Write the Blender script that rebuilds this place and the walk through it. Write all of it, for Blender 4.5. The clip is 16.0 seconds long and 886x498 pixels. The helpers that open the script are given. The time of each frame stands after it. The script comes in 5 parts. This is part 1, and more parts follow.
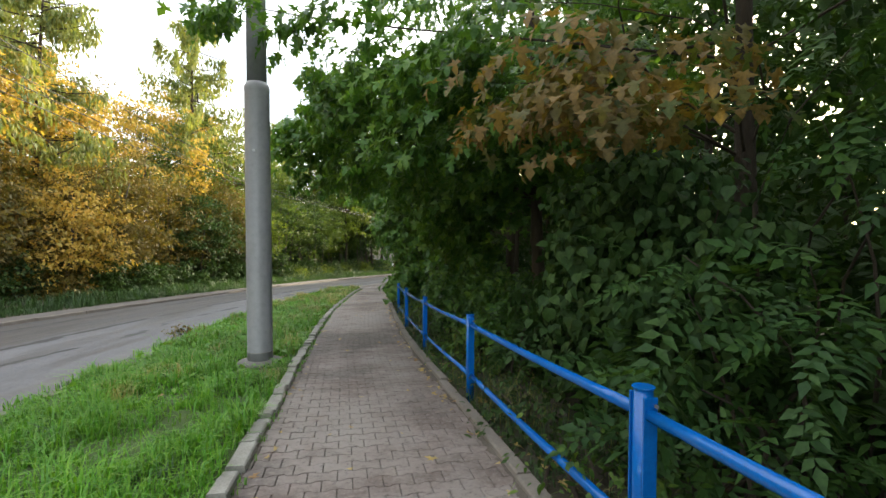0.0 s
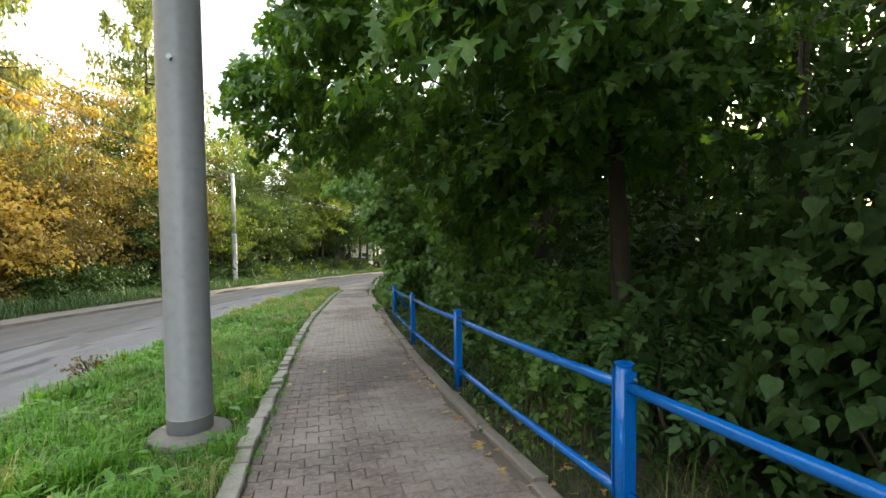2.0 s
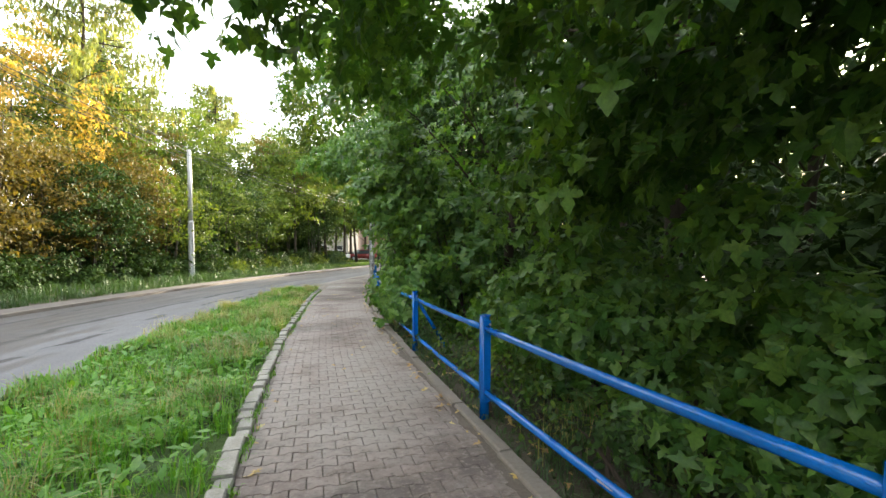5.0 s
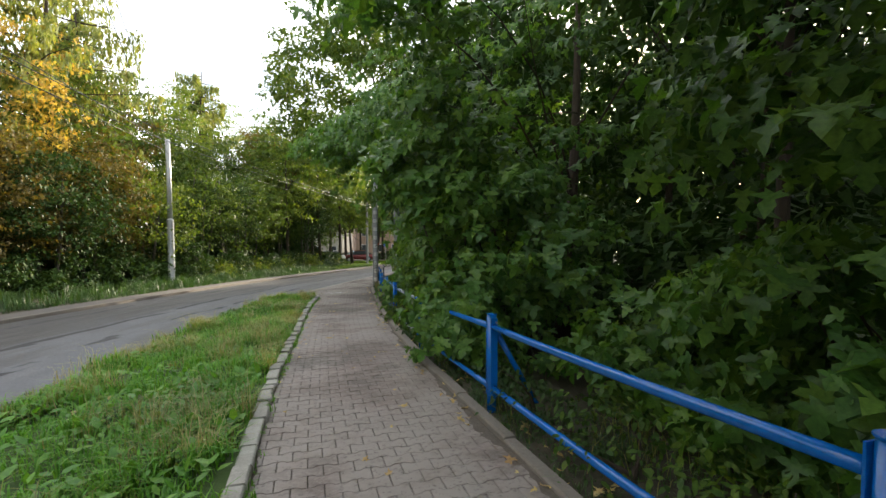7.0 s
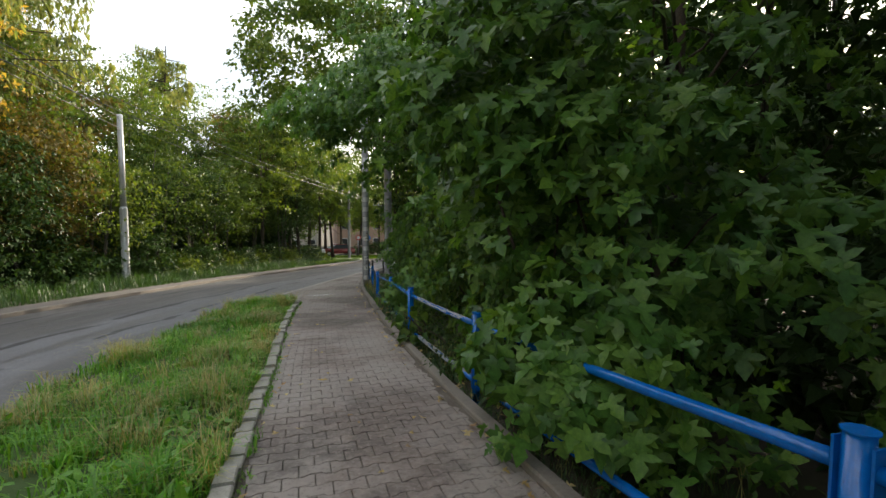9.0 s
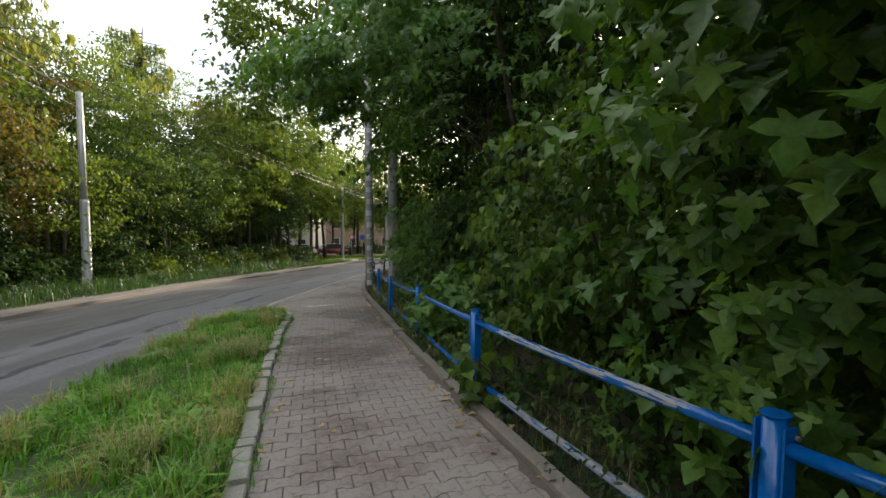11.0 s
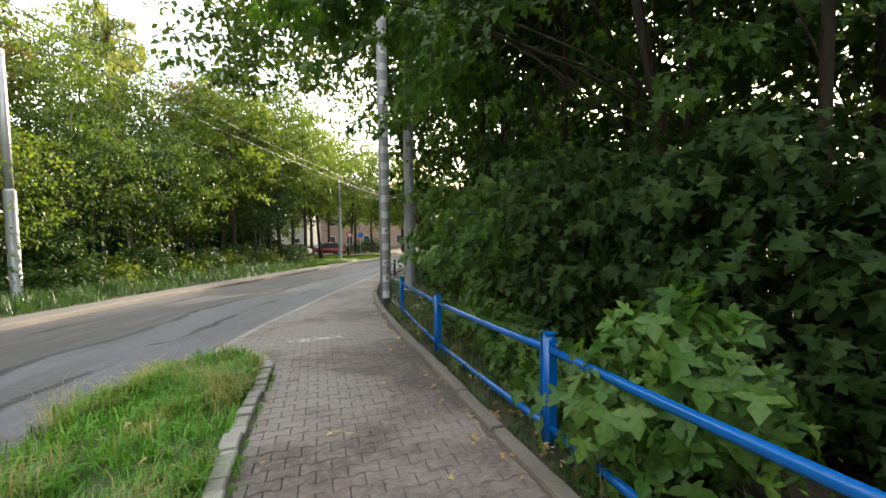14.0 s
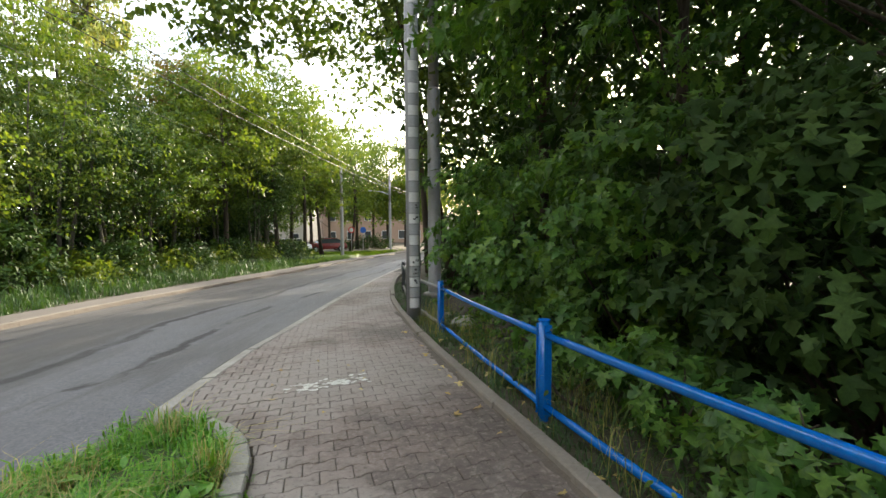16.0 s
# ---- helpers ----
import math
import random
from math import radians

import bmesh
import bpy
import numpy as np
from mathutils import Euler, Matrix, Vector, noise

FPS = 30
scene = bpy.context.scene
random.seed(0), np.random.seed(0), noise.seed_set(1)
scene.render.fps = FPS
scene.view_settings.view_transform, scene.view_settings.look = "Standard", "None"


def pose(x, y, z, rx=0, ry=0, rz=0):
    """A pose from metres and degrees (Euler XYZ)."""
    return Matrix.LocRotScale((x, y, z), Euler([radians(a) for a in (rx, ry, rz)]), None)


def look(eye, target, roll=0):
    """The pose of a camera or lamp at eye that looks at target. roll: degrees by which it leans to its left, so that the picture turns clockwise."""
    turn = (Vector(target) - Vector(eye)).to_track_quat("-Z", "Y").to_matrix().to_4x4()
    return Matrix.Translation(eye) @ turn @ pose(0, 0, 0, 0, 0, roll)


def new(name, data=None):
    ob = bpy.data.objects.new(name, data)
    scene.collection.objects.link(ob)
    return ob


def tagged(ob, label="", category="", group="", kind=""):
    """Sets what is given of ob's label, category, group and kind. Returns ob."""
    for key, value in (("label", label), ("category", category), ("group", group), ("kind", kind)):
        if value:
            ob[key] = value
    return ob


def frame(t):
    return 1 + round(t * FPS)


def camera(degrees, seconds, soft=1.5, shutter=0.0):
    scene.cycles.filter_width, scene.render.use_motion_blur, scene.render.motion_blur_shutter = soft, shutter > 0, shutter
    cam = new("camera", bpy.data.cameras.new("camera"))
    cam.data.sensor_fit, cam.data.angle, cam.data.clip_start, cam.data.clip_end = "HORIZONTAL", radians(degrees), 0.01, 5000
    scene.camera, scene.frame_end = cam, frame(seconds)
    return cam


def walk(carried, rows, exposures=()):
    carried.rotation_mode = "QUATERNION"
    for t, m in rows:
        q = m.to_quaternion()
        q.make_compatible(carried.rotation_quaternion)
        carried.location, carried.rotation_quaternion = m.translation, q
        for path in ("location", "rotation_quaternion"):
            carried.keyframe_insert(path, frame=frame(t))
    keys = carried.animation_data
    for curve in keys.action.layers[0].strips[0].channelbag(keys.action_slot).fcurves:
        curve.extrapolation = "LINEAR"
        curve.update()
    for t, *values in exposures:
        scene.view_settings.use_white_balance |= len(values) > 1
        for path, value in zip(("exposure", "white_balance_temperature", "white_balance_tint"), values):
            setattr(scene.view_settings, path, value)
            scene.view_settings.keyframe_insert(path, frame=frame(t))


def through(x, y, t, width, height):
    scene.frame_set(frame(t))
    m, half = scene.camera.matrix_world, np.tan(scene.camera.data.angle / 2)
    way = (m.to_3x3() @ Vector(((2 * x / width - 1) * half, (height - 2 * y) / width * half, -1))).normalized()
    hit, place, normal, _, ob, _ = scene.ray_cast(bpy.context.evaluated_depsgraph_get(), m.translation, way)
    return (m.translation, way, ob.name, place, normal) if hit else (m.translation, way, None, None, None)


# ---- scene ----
cam = camera(86.0, 16.0, soft=1.5)
# seconds, eye, yaw, pitch, roll
PATH_ROWS = [
    (0, 0.331, 4.040, 1.171, -9.26, -2.11, -0.07),
    (0.5, 0.225, 4.754, 1.114, -9.58, -2.53, 0.40),
    (1, 0.163, 5.469, 1.068, -11.05, -2.50, 0.41),
    (1.5, 0.091, 6.187, 1.015, -11.55, -2.92, 0.12),
    (2, 0.068, 6.919, 0.962, -12.18, -2.44, 0.53),
    (2.5, -0.004, 7.652, 0.902, -12.27, -2.70, 0.70),
    (3, -0.054, 8.374, 0.841, -13.43, -2.58, 0.22),
    (3.5, -0.097, 9.087, 0.777, -14.12, -2.96, 0.07),
    (4, -0.092, 9.773, 0.744, -14.79, -3.05, -0.18),
    (6.5, -0.285, 13.366, 0.508, -15.75, -3.21, -0.07),
    (7, -0.298, 14.100, 0.465, -16.19, -3.09, 0.11),
    (7.5, -0.347, 14.845, 0.420, -16.74, -3.72, 0.31),
    (8, -0.345, 15.591, 0.365, -17.51, -3.63, -0.27),
    (8.5, -0.331, 16.354, 0.314, -17.84, -4.21, 0.13),
    (9, -0.321, 17.105, 0.283, -18.73, -3.80, -0.14),
    (11.5, -0.211, 20.770, 0.038, -20.57, -3.81, -0.16),
    (12, -0.123, 21.491, 0.010, -21.40, -3.84, -0.15),
    (12.5, -0.061, 22.223, -0.038, -21.32, -4.15, 0.08),
    (13, 0.024, 22.939, -0.087, -21.30, -4.27, 0.23),
    (13.5, 0.041, 23.666, -0.129, -20.60, -4.35, 0.39),
    (14, 0.086, 24.375, -0.181, -20.54, -4.08, 0.50),
    (14.5, 0.103, 25.095, -0.249, -18.36, -4.44, 0.86),
    (15, 0.122, 25.820, -0.306, -18.38, -4.21, 0.79),
    (15.5, 0.145, 26.527, -0.350, -19.41, -4.46, 0.35),
    (16, 0.245, 27.216, -0.408, -20.66, -4.52, 0.31),
]
EXPOSURES = [(0.0, 1.55), (1.0, 1.5), (2.0, 1.85), (3.5, 2.15), (4.2, 2.25), (6.5, 1.6), (7.2, 1.25), (9.0, 0.95), (12.5, 1.25), (14.5, 1.85), (16.0, 1.75)]
walk(cam, [(t, pose(x, y, z, 90 + pitch, roll, yaw)) for t, x, y, z, yaw, pitch, roll in PATH_ROWS], EXPOSURES)

# ---- light ----
SUN_AZ, SUN_EL = 42.3, 14.2
world = bpy.data.worlds.new("sky")
scene.world = world
world.use_nodes = True
wn, wl = world.node_tree.nodes, world.node_tree.links
wn.clear()
sky = wn.new("ShaderNodeTexSky")
sky.sky_type, sky.sun_disc = "NISHITA", False
sky.sun_elevation, sky.sun_rotation = radians(SUN_EL), radians(SUN_AZ)
sky.dust_density, sky.air_density = 2.0, 1.0
bg_sky, bg_haze, both = wn.new("ShaderNodeBackground"), wn.new("ShaderNodeBackground"), wn.new("ShaderNodeAddShader")
bg_sky.inputs["Strength"].default_value = 0.09
bg_haze.inputs["Strength"].default_value = 1.1
out = wn.new("ShaderNodeOutputWorld")
cloud_at, cloud, cloud_tone = wn.new("ShaderNodeTexCoord"), wn.new("ShaderNodeTexNoise"), wn.new("ShaderNodeValToRGB")
cloud.inputs["Scale"].default_value, cloud.inputs["Detail"].default_value = 3.2, 6.0
cloud_tone.color_ramp.elements[0].position, cloud_tone.color_ramp.elements[0].color = 0.39, (0.29, 0.3, 0.31, 1)
cloud_tone.color_ramp.elements[1].position, cloud_tone.color_ramp.elements[1].color = 0.63, (0.98, 0.97, 0.9, 1)
wl.new(cloud_at.outputs["Generated"], cloud.inputs["Vector"])
wl.new(cloud.outputs[0], cloud_tone.inputs[0])
wl.new(cloud_tone.outputs[0], bg_haze.inputs["Color"])
wl.new(sky.outputs[0], bg_sky.inputs["Color"])
wl.new(bg_sky.outputs[0], both.inputs[0])
wl.new(bg_haze.outputs[0], both.inputs[1])
wl.new(both.outputs[0], out.inputs["Surface"])

sun_data = bpy.data.lights.new("sun", "SUN")
sun_data.energy, sun_data.angle, sun_data.color = 4.5, radians(0.5), (1.0, 0.86, 0.66)
sun = new("sun", sun_data)
_a, _e = radians(SUN_AZ), radians(SUN_EL)
SUN_DIR = Vector((math.sin(_a) * math.cos(_e), math.cos(_a) * math.cos(_e), math.sin(_e)))
sun.matrix_world = look(SUN_DIR * 80, (0, 0, 0))


# ---- materials ----
def material(name):
    m = bpy.data.materials.new(name)
    m.use_nodes = True
    nt = m.node_tree
    return m, nt, nt.nodes, nt.links, nt.nodes["Principled BSDF"]


def coords(nodes, links, scale=(1, 1, 1)):
    tc, mp = nodes.new("ShaderNodeTexCoord"), nodes.new("ShaderNodeMapping")
    mp.inputs["Scale"].default_value = scale
    links.new(tc.outputs["Object"], mp.inputs["Vector"])
    return mp.outputs["Vector"]


def noise_tex(nodes, links, vec, scale, detail=4.0, rough=0.6):
    n = nodes.new("ShaderNodeTexNoise")
    n.inputs["Scale"].default_value, n.inputs["Detail"].default_value, n.inputs["Roughness"].default_value = scale, detail, rough
    links.new(vec, n.inputs["Vector"])
    return n.outputs["Fac"]


def ramp(nodes, links, fac, stops):
    r = nodes.new("ShaderNodeValToRGB")
    while len(r.color_ramp.elements) < len(stops):
        r.color_ramp.elements.new(0.5)
    for e, (p, c) in zip(r.color_ramp.elements, stops):
        e.position, e.color = p, (*c, 1)
    links.new(fac, r.inputs["Fac"])
    return r.outputs["Color"]


def mixed(nodes, links, fac, a, b, kind="MIX"):
    m = nodes.new("ShaderNodeMix")
    m.data_type, m.blend_type = "RGBA", kind
    if isinstance(fac, float):
        m.inputs["Factor"].default_value = fac
    else:
        links.new(fac, m.inputs["Factor"])
    for sock, v in (("A", a), ("B", b)):
        target = [i for i in m.inputs if i.name == sock and i.type == "RGBA"][0]
        if isinstance(v, tuple):
            target.default_value = (*v, 1)
        else:
            links.new(v, target)
    return [o for o in m.outputs if o.type == "RGBA"][0]


def bump(nodes, links, bsdf, height, strength, dist=0.01):
    b = nodes.new("ShaderNodeBump")
    b.inputs["Strength"].default_value, b.inputs["Distance"].default_value = strength, dist
    links.new(height, b.inputs["Height"])
    links.new(b.outputs["Normal"], bsdf.inputs["Normal"])


def surface(name, dark, light, coarse=0.7, fine=18.0, rough=0.85, relief=0.4, dist=0.01, metal=0.0, stretch=(1, 1, 1), blend=0.5, gloss_var=0.0):
    """Two scales of noise between a dark and a light tone, with matching relief."""
    m, nt, nodes, links, bsdf = material(name)
    v = coords(nodes, links, stretch)
    big, small = noise_tex(nodes, links, v, coarse, 5.0), noise_tex(nodes, links, v, fine, 6.0, 0.7)
    mid = tuple((a + b) / 2 for a, b in zip(dark, light))
    c1 = ramp(nodes, links, big, [(0.3, dark), (0.7, light)])
    c2 = ramp(nodes, links, small, [(0.25, tuple(a * 0.75 for a in dark)), (0.5, mid), (0.78, tuple(min(1, b * 1.15) for b in light))])
    links.new(mixed(nodes, links, blend, c1, c2), bsdf.inputs["Base Color"])
    bsdf.inputs["Roughness"].default_value, bsdf.inputs["Metallic"].default_value = rough, metal
    if gloss_var:
        r = nodes.new("ShaderNodeMapRange")
        r.inputs["From Min"].default_value, r.inputs["From Max"].default_value = 0.35, 0.65
        r.inputs["To Min"].default_value, r.inputs["To Max"].default_value = rough - gloss_var, rough + gloss_var
        links.new(big, r.inputs["Value"])
        links.new(r.outputs[0], bsdf.inputs["Roughness"])
    bump(nodes, links, bsdf, small, relief, dist)
    return m


def leafy(name, shades, through=0.35, rough=0.45, gloss=0.5):
    """Leaf: every leaf its own shade, light shines partly through it."""
    m, nt, nodes, links, bsdf = material(name)
    geo = nodes.new("ShaderNodeNewGeometry")
    col = ramp(nodes, links, geo.outputs["Random Per Island"], [(i / max(1, len(shades) - 1), s) for i, s in enumerate(shades)])
    v = coords(nodes, links)
    big = noise_tex(nodes, links, v, 0.55, 3.0)
    tone = ramp(nodes, links, big, [(0.3, (0.72, 0.78, 0.8)), (0.7, (1.2, 1.2, 0.92))])
    col = mixed(nodes, links, 1.0, col, tone, "MULTIPLY")
    fine = noise_tex(nodes, links, v, 38.0, 3.0, 0.6)
    col = mixed(nodes, links, 1.0, col, ramp(nodes, links, fine, [(0.3, (0.7, 0.74, 0.7)), (0.7, (1.25, 1.22, 1.15))]), "MULTIPLY")
    bump(nodes, links, bsdf, fine, 0.35, 0.008)
    links.new(col, bsdf.inputs["Base Color"])
    bsdf.inputs["Roughness"].default_value = rough
    bsdf.inputs["Specular IOR Level"].default_value = gloss
    tr, mx = nodes.new("ShaderNodeBsdfTranslucent"), nodes.new("ShaderNodeMixShader")
    warm = mixed(nodes, links, 1.0, col, (1.9, 1.75, 0.6), "MULTIPLY")
    links.new(warm, tr.inputs["Color"])
    mx.inputs["Fac"].default_value = through
    links.new(bsdf.outputs[0], mx.inputs[1])
    links.new(tr.outputs[0], mx.inputs[2])
    links.new(mx.outputs[0], nodes["Material Output"].inputs["Surface"])
    return m


def asphalt_material():
    """Worn asphalt: a dark damp far lane, a paler near lane, tar seams and blots along it."""
    m, nt, nodes, links, bsdf = material("worn_asphalt")
    v = coords(nodes, links)
    uv = nodes.new("ShaderNodeUVMap")
    uv.uv_map = "along"

    def along(scale):
        mp = nodes.new("ShaderNodeMapping")
        mp.inputs["Scale"].default_value = scale
        links.new(uv.outputs[0], mp.inputs["Vector"])
        return mp.outputs["Vector"]

    def calc(kind, a, b):
        n = nodes.new("ShaderNodeMath")
        n.operation = kind
        for k, q in enumerate((a, b)):
            if isinstance(q, float):
                n.inputs[k].default_value = q
            else:
                links.new(q, n.inputs[k])
        return n.outputs[0]

    def span(value, a, b, lo, hi):
        n = nodes.new("ShaderNodeMapRange")
        n.interpolation_type = "SMOOTHSTEP"
        n.inputs["From Min"].default_value, n.inputs["From Max"].default_value = a, b
        n.inputs["To Min"].default_value, n.inputs["To Max"].default_value = lo, hi
        links.new(value, n.inputs["Value"])
        return n.outputs[0]

    sep = nodes.new("ShaderNodeSeparateXYZ")
    links.new(uv.outputs[0], sep.inputs[0])
    u = sep.outputs["X"]
    grain, mid = noise_tex(nodes, links, v, 32.0, 6.0, 0.8), noise_tex(nodes, links, v, 2.6, 6.0, 0.65)
    wander = noise_tex(nodes, links, along((0.25, 0.22, 1.0)), 1.0, 4.0, 0.55)
    breaks = noise_tex(nodes, links, along((0.8, 0.5, 1.0)), 1.0, 4.0, 0.6)
    smear = noise_tex(nodes, links, along((1.3, 0.16, 1.0)), 1.0, 5.0, 0.6)
    uw = calc("ADD", u, calc("MULTIPLY", calc("SUBTRACT", wander, 0.5), 1.6))
    uw = calc("ADD", uw, calc("MULTIPLY", calc("SUBTRACT", mid, 0.5), 0.3))
    c = ramp(nodes, links, grain, [(0.34, (0.07, 0.073, 0.085)), (0.5, (0.125, 0.128, 0.142)), (0.66, (0.2, 0.204, 0.22))])
    c = mixed(nodes, links, ramp(nodes, links, mid, [(0.35, (0.35, 0.35, 0.35)), (0.65, (0, 0, 0))]), c, (0.085, 0.084, 0.088))
    # damp far lane
    c = mixed(nodes, links, calc("MULTIPLY", span(uw, 3.5, 3.0, 0.0, 0.85), span(smear, 0.3, 0.55, 0.55, 1.0)), c, (0.05, 0.046, 0.043))
    c = mixed(nodes, links, span(smear, 0.48, 0.58, 0.0, 0.75), c, (0.055, 0.053, 0.055))
    # tar seams, broken here and there
    for at, width, cut in ((3.45, 0.17, 0.36), (4.75, 0.12, 0.46), (1.2, 0.1, 0.45)):
        near = calc("ABSOLUTE", calc("SUBTRACT", uw, at), 0.0)
        line = calc("MULTIPLY", span(near, width, width * 0.35, 0.0, 1.0), span(breaks, cut, cut + 0.06, 0.0, 0.9))
        c = mixed(nodes, links, line, c, (0.018, 0.018, 0.02))
    # sandy gutter beside the verge
    c = mixed(nodes, links, calc("MULTIPLY", span(u, 5.5, 7.2, 0.0, 0.6), span(mid, 0.4, 0.6, 0.2, 1.0)), c, (0.2, 0.185, 0.165))
    links.new(c, bsdf.inputs["Base Color"])
    links.new(span(smear, 0.35, 0.65, 0.8, 0.55), bsdf.inputs["Roughness"])
    bump(nodes, links, bsdf, grain, 0.7, 0.012)
    return m


def paver_material():
    m, nt, nodes, links, bsdf = material("concrete_paver")
    v = coords(nodes, links)
    info = nodes.new("ShaderNodeObjectInfo")
    geo = nodes.new("ShaderNodeNewGeometry")
    add = nodes.new("ShaderNodeMath")
    add.operation = "ADD"
    links.new(info.outputs["Random"], add.inputs[0])
    links.new(geo.outputs["Random Per Island"], add.inputs[1])
    fr = nodes.new("ShaderNodeMath")
    fr.operation = "FRACT"
    links.new(add.outputs[0], fr.inputs[0])
    wv = nodes.new("ShaderNodeNewGeometry")
    grain = noise_tex(nodes, links, wv.outputs["Position"], 70.0, 4.0, 0.75)
    blot = noise_tex(nodes, links, wv.outputs["Position"], 0.9, 6.0, 0.62)
    spots = noise_tex(nodes, links, wv.outputs["Position"], 7.0, 5.0, 0.7)
    c = ramp(nodes, links, fr.outputs[0], [(0.0, (0.12, 0.09, 0.08)), (0.5, (0.15, 0.115, 0.102)), (1.0, (0.186, 0.146, 0.131))])
    c = mixed(nodes, links, ramp(nodes, links, grain, [(0.35, (0, 0, 0)), (0.8, (0.5, 0.5, 0.5))]), c, (0.23, 0.2, 0.185))
    c = mixed(nodes, links, ramp(nodes, links, blot, [(0.5, (0, 0, 0)), (0.66, (0.75, 0.75, 0.75))]), c, (0.27, 0.243, 0.226))
    c = mixed(nodes, links, ramp(nodes, links, blot, [(0.33, (0.85, 0.85, 0.85)), (0.43, (0, 0, 0))]), c, (0.068, 0.054, 0.049))
    dust = noise_tex(nodes, links, wv.outputs["Position"], 0.42, 7.0, 0.68)
    c = mixed(nodes, links, ramp(nodes, links, dust, [(0.48, (0, 0, 0)), (0.54, (0.6, 0.6, 0.6)), (0.66, (0.85, 0.85, 0.85))]), c, (0.27, 0.242, 0.226))
    c = mixed(nodes, links, ramp(nodes, links, dust, [(0.4, (0.75, 0.75, 0.75)), (0.47, (0, 0, 0))]), c, (0.075, 0.06, 0.054))
    mid = noise_tex(nodes, links, wv.outputs["Position"], 24.0, 5.0, 0.72)
    c = mixed(nodes, links, ramp(nodes, links, mid, [(0.52, (0, 0, 0)), (0.66, (0.7, 0.7, 0.7))]), c, (0.26, 0.222, 0.205))
    c = mixed(nodes, links, ramp(nodes, links, mid, [(0.34, (0.7, 0.7, 0.7)), (0.45, (0, 0, 0))]), c, (0.07, 0.055, 0.05))
    c = mixed(nodes, links, ramp(nodes, links, spots, [(0.62, (0, 0, 0)), (0.75, (0.5, 0.5, 0.5))]), c, (0.1, 0.085, 0.075))
    links.new(c, bsdf.inputs["Base Color"])
    bsdf.inputs["Roughness"].default_value = 0.72
    bump(nodes, links, bsdf, mid, 0.55, 0.005)
    return m


M_ASPHALT = asphalt_material()
M_PAVER = paver_material()
M_BED = surface("joint_sand", (0.045, 0.04, 0.033), (0.08, 0.07, 0.055), 3.0, 40.0, 0.95)
M_SOIL = surface("leaf_litter_soil", (0.03, 0.027, 0.016), (0.07, 0.058, 0.036), 1.2, 14.0, 0.95, 0.8, 0.03)
M_WASH = surface("washed_soil", (0.06, 0.05, 0.04), (0.14, 0.118, 0.1), 4.0, 45.0, 0.95, 0.9, 0.012)
M_TURF = surface("turf_soil", (0.035, 0.07, 0.014), (0.065, 0.105, 0.024), 1.0, 20.0, 0.95, 0.8, 0.03)
M_KERB = surface("granite_kerb", (0.17, 0.16, 0.14), (0.42, 0.405, 0.375), 4.0, 60.0, 0.8, 0.5, 0.004)
M_EDGE = surface("weathered_concrete_edging", (0.12, 0.105, 0.09), (0.22, 0.195, 0.17), 1.5, 35.0, 0.85, 0.6, 0.006)
M_FARPAVE = surface("dusty_pavement", (0.085, 0.077, 0.07), (0.14, 0.126, 0.116), 0.8, 25.0, 0.9)
M_BLUE = surface("blue_gloss_paint", (0.001, 0.085, 0.33), (0.002, 0.125, 0.47), 3.0, 45.0, 0.17, 0.05, 0.001)
M_RUST = surface("bare_weathered_steel", (0.16, 0.15, 0.14), (0.32, 0.32, 0.33), 8.0, 60.0, 0.55, 0.3, 0.002, 0.4)
M_BARE = surface("bare_pale_steel", (0.17, 0.18, 0.2), (0.32, 0.34, 0.36), 9.0, 60.0, 0.5, 0.3, 0.002)
M_DARKPAINT = surface("dark_grey_paint", (0.03, 0.035, 0.04), (0.06, 0.065, 0.07), 4.0, 40.0, 0.5, 0.1)
M_COLLAR = surface("painted_collar", (0.12, 0.113, 0.105), (0.18, 0.17, 0.158), 1.5, 25.0, 0.7, 0.3, 0.003)
M_POLE = surface("grey_pole_paint", (0.2, 0.203, 0.214), (0.25, 0.254, 0.266), 1.0, 12.0, 0.36, 0.05, 0.001)
M_STEEL = surface("galvanised_steel", (0.33, 0.34, 0.35), (0.46, 0.47, 0.48), 2.0, 30.0, 0.4, 0.1, 0.002, 0.3)
M_CONCRETE = surface("grey_concrete", (0.22, 0.215, 0.205), (0.34, 0.335, 0.32), 2.0, 35.0, 0.85)
M_STICKER = surface("white_sticker", (0.46, 0.47, 0.47), (0.58, 0.59, 0.59), 6.0, 40.0, 0.5, 0.05)
M_STICKER2 = surface("grey_sticker", (0.24, 0.25, 0.26), (0.34, 0.35, 0.36), 6.0, 40.0, 0.5, 0.05)
M_INK = surface("faded_ink", (0.05, 0.05, 0.055), (0.09, 0.09, 0.095), 6.0, 40.0, 0.6, 0.05)
M_BARK = surface("brown_bark", (0.028, 0.02, 0.014), (0.074, 0.054, 0.037), 2.0, 22.0, 0.95, 1.0, 0.03, 0.0, (1, 1, 0.25))
M_BARK2 = surface("grey_bark", (0.055, 0.05, 0.04), (0.12, 0.11, 0.09), 2.0, 22.0, 0.95, 1.0, 0.03, 0.0, (1, 1, 0.25))
M_WIRE = surface("dark_cable", (0.02, 0.02, 0.02), (0.04, 0.04, 0.04), 3.0, 30.0, 0.5, 0.05)
M_PAINT_WHITE = surface("worn_white_paint", (0.5, 0.5, 0.48), (0.7, 0.7, 0.68), 8.0, 60.0, 0.8, 0.3, 0.003)
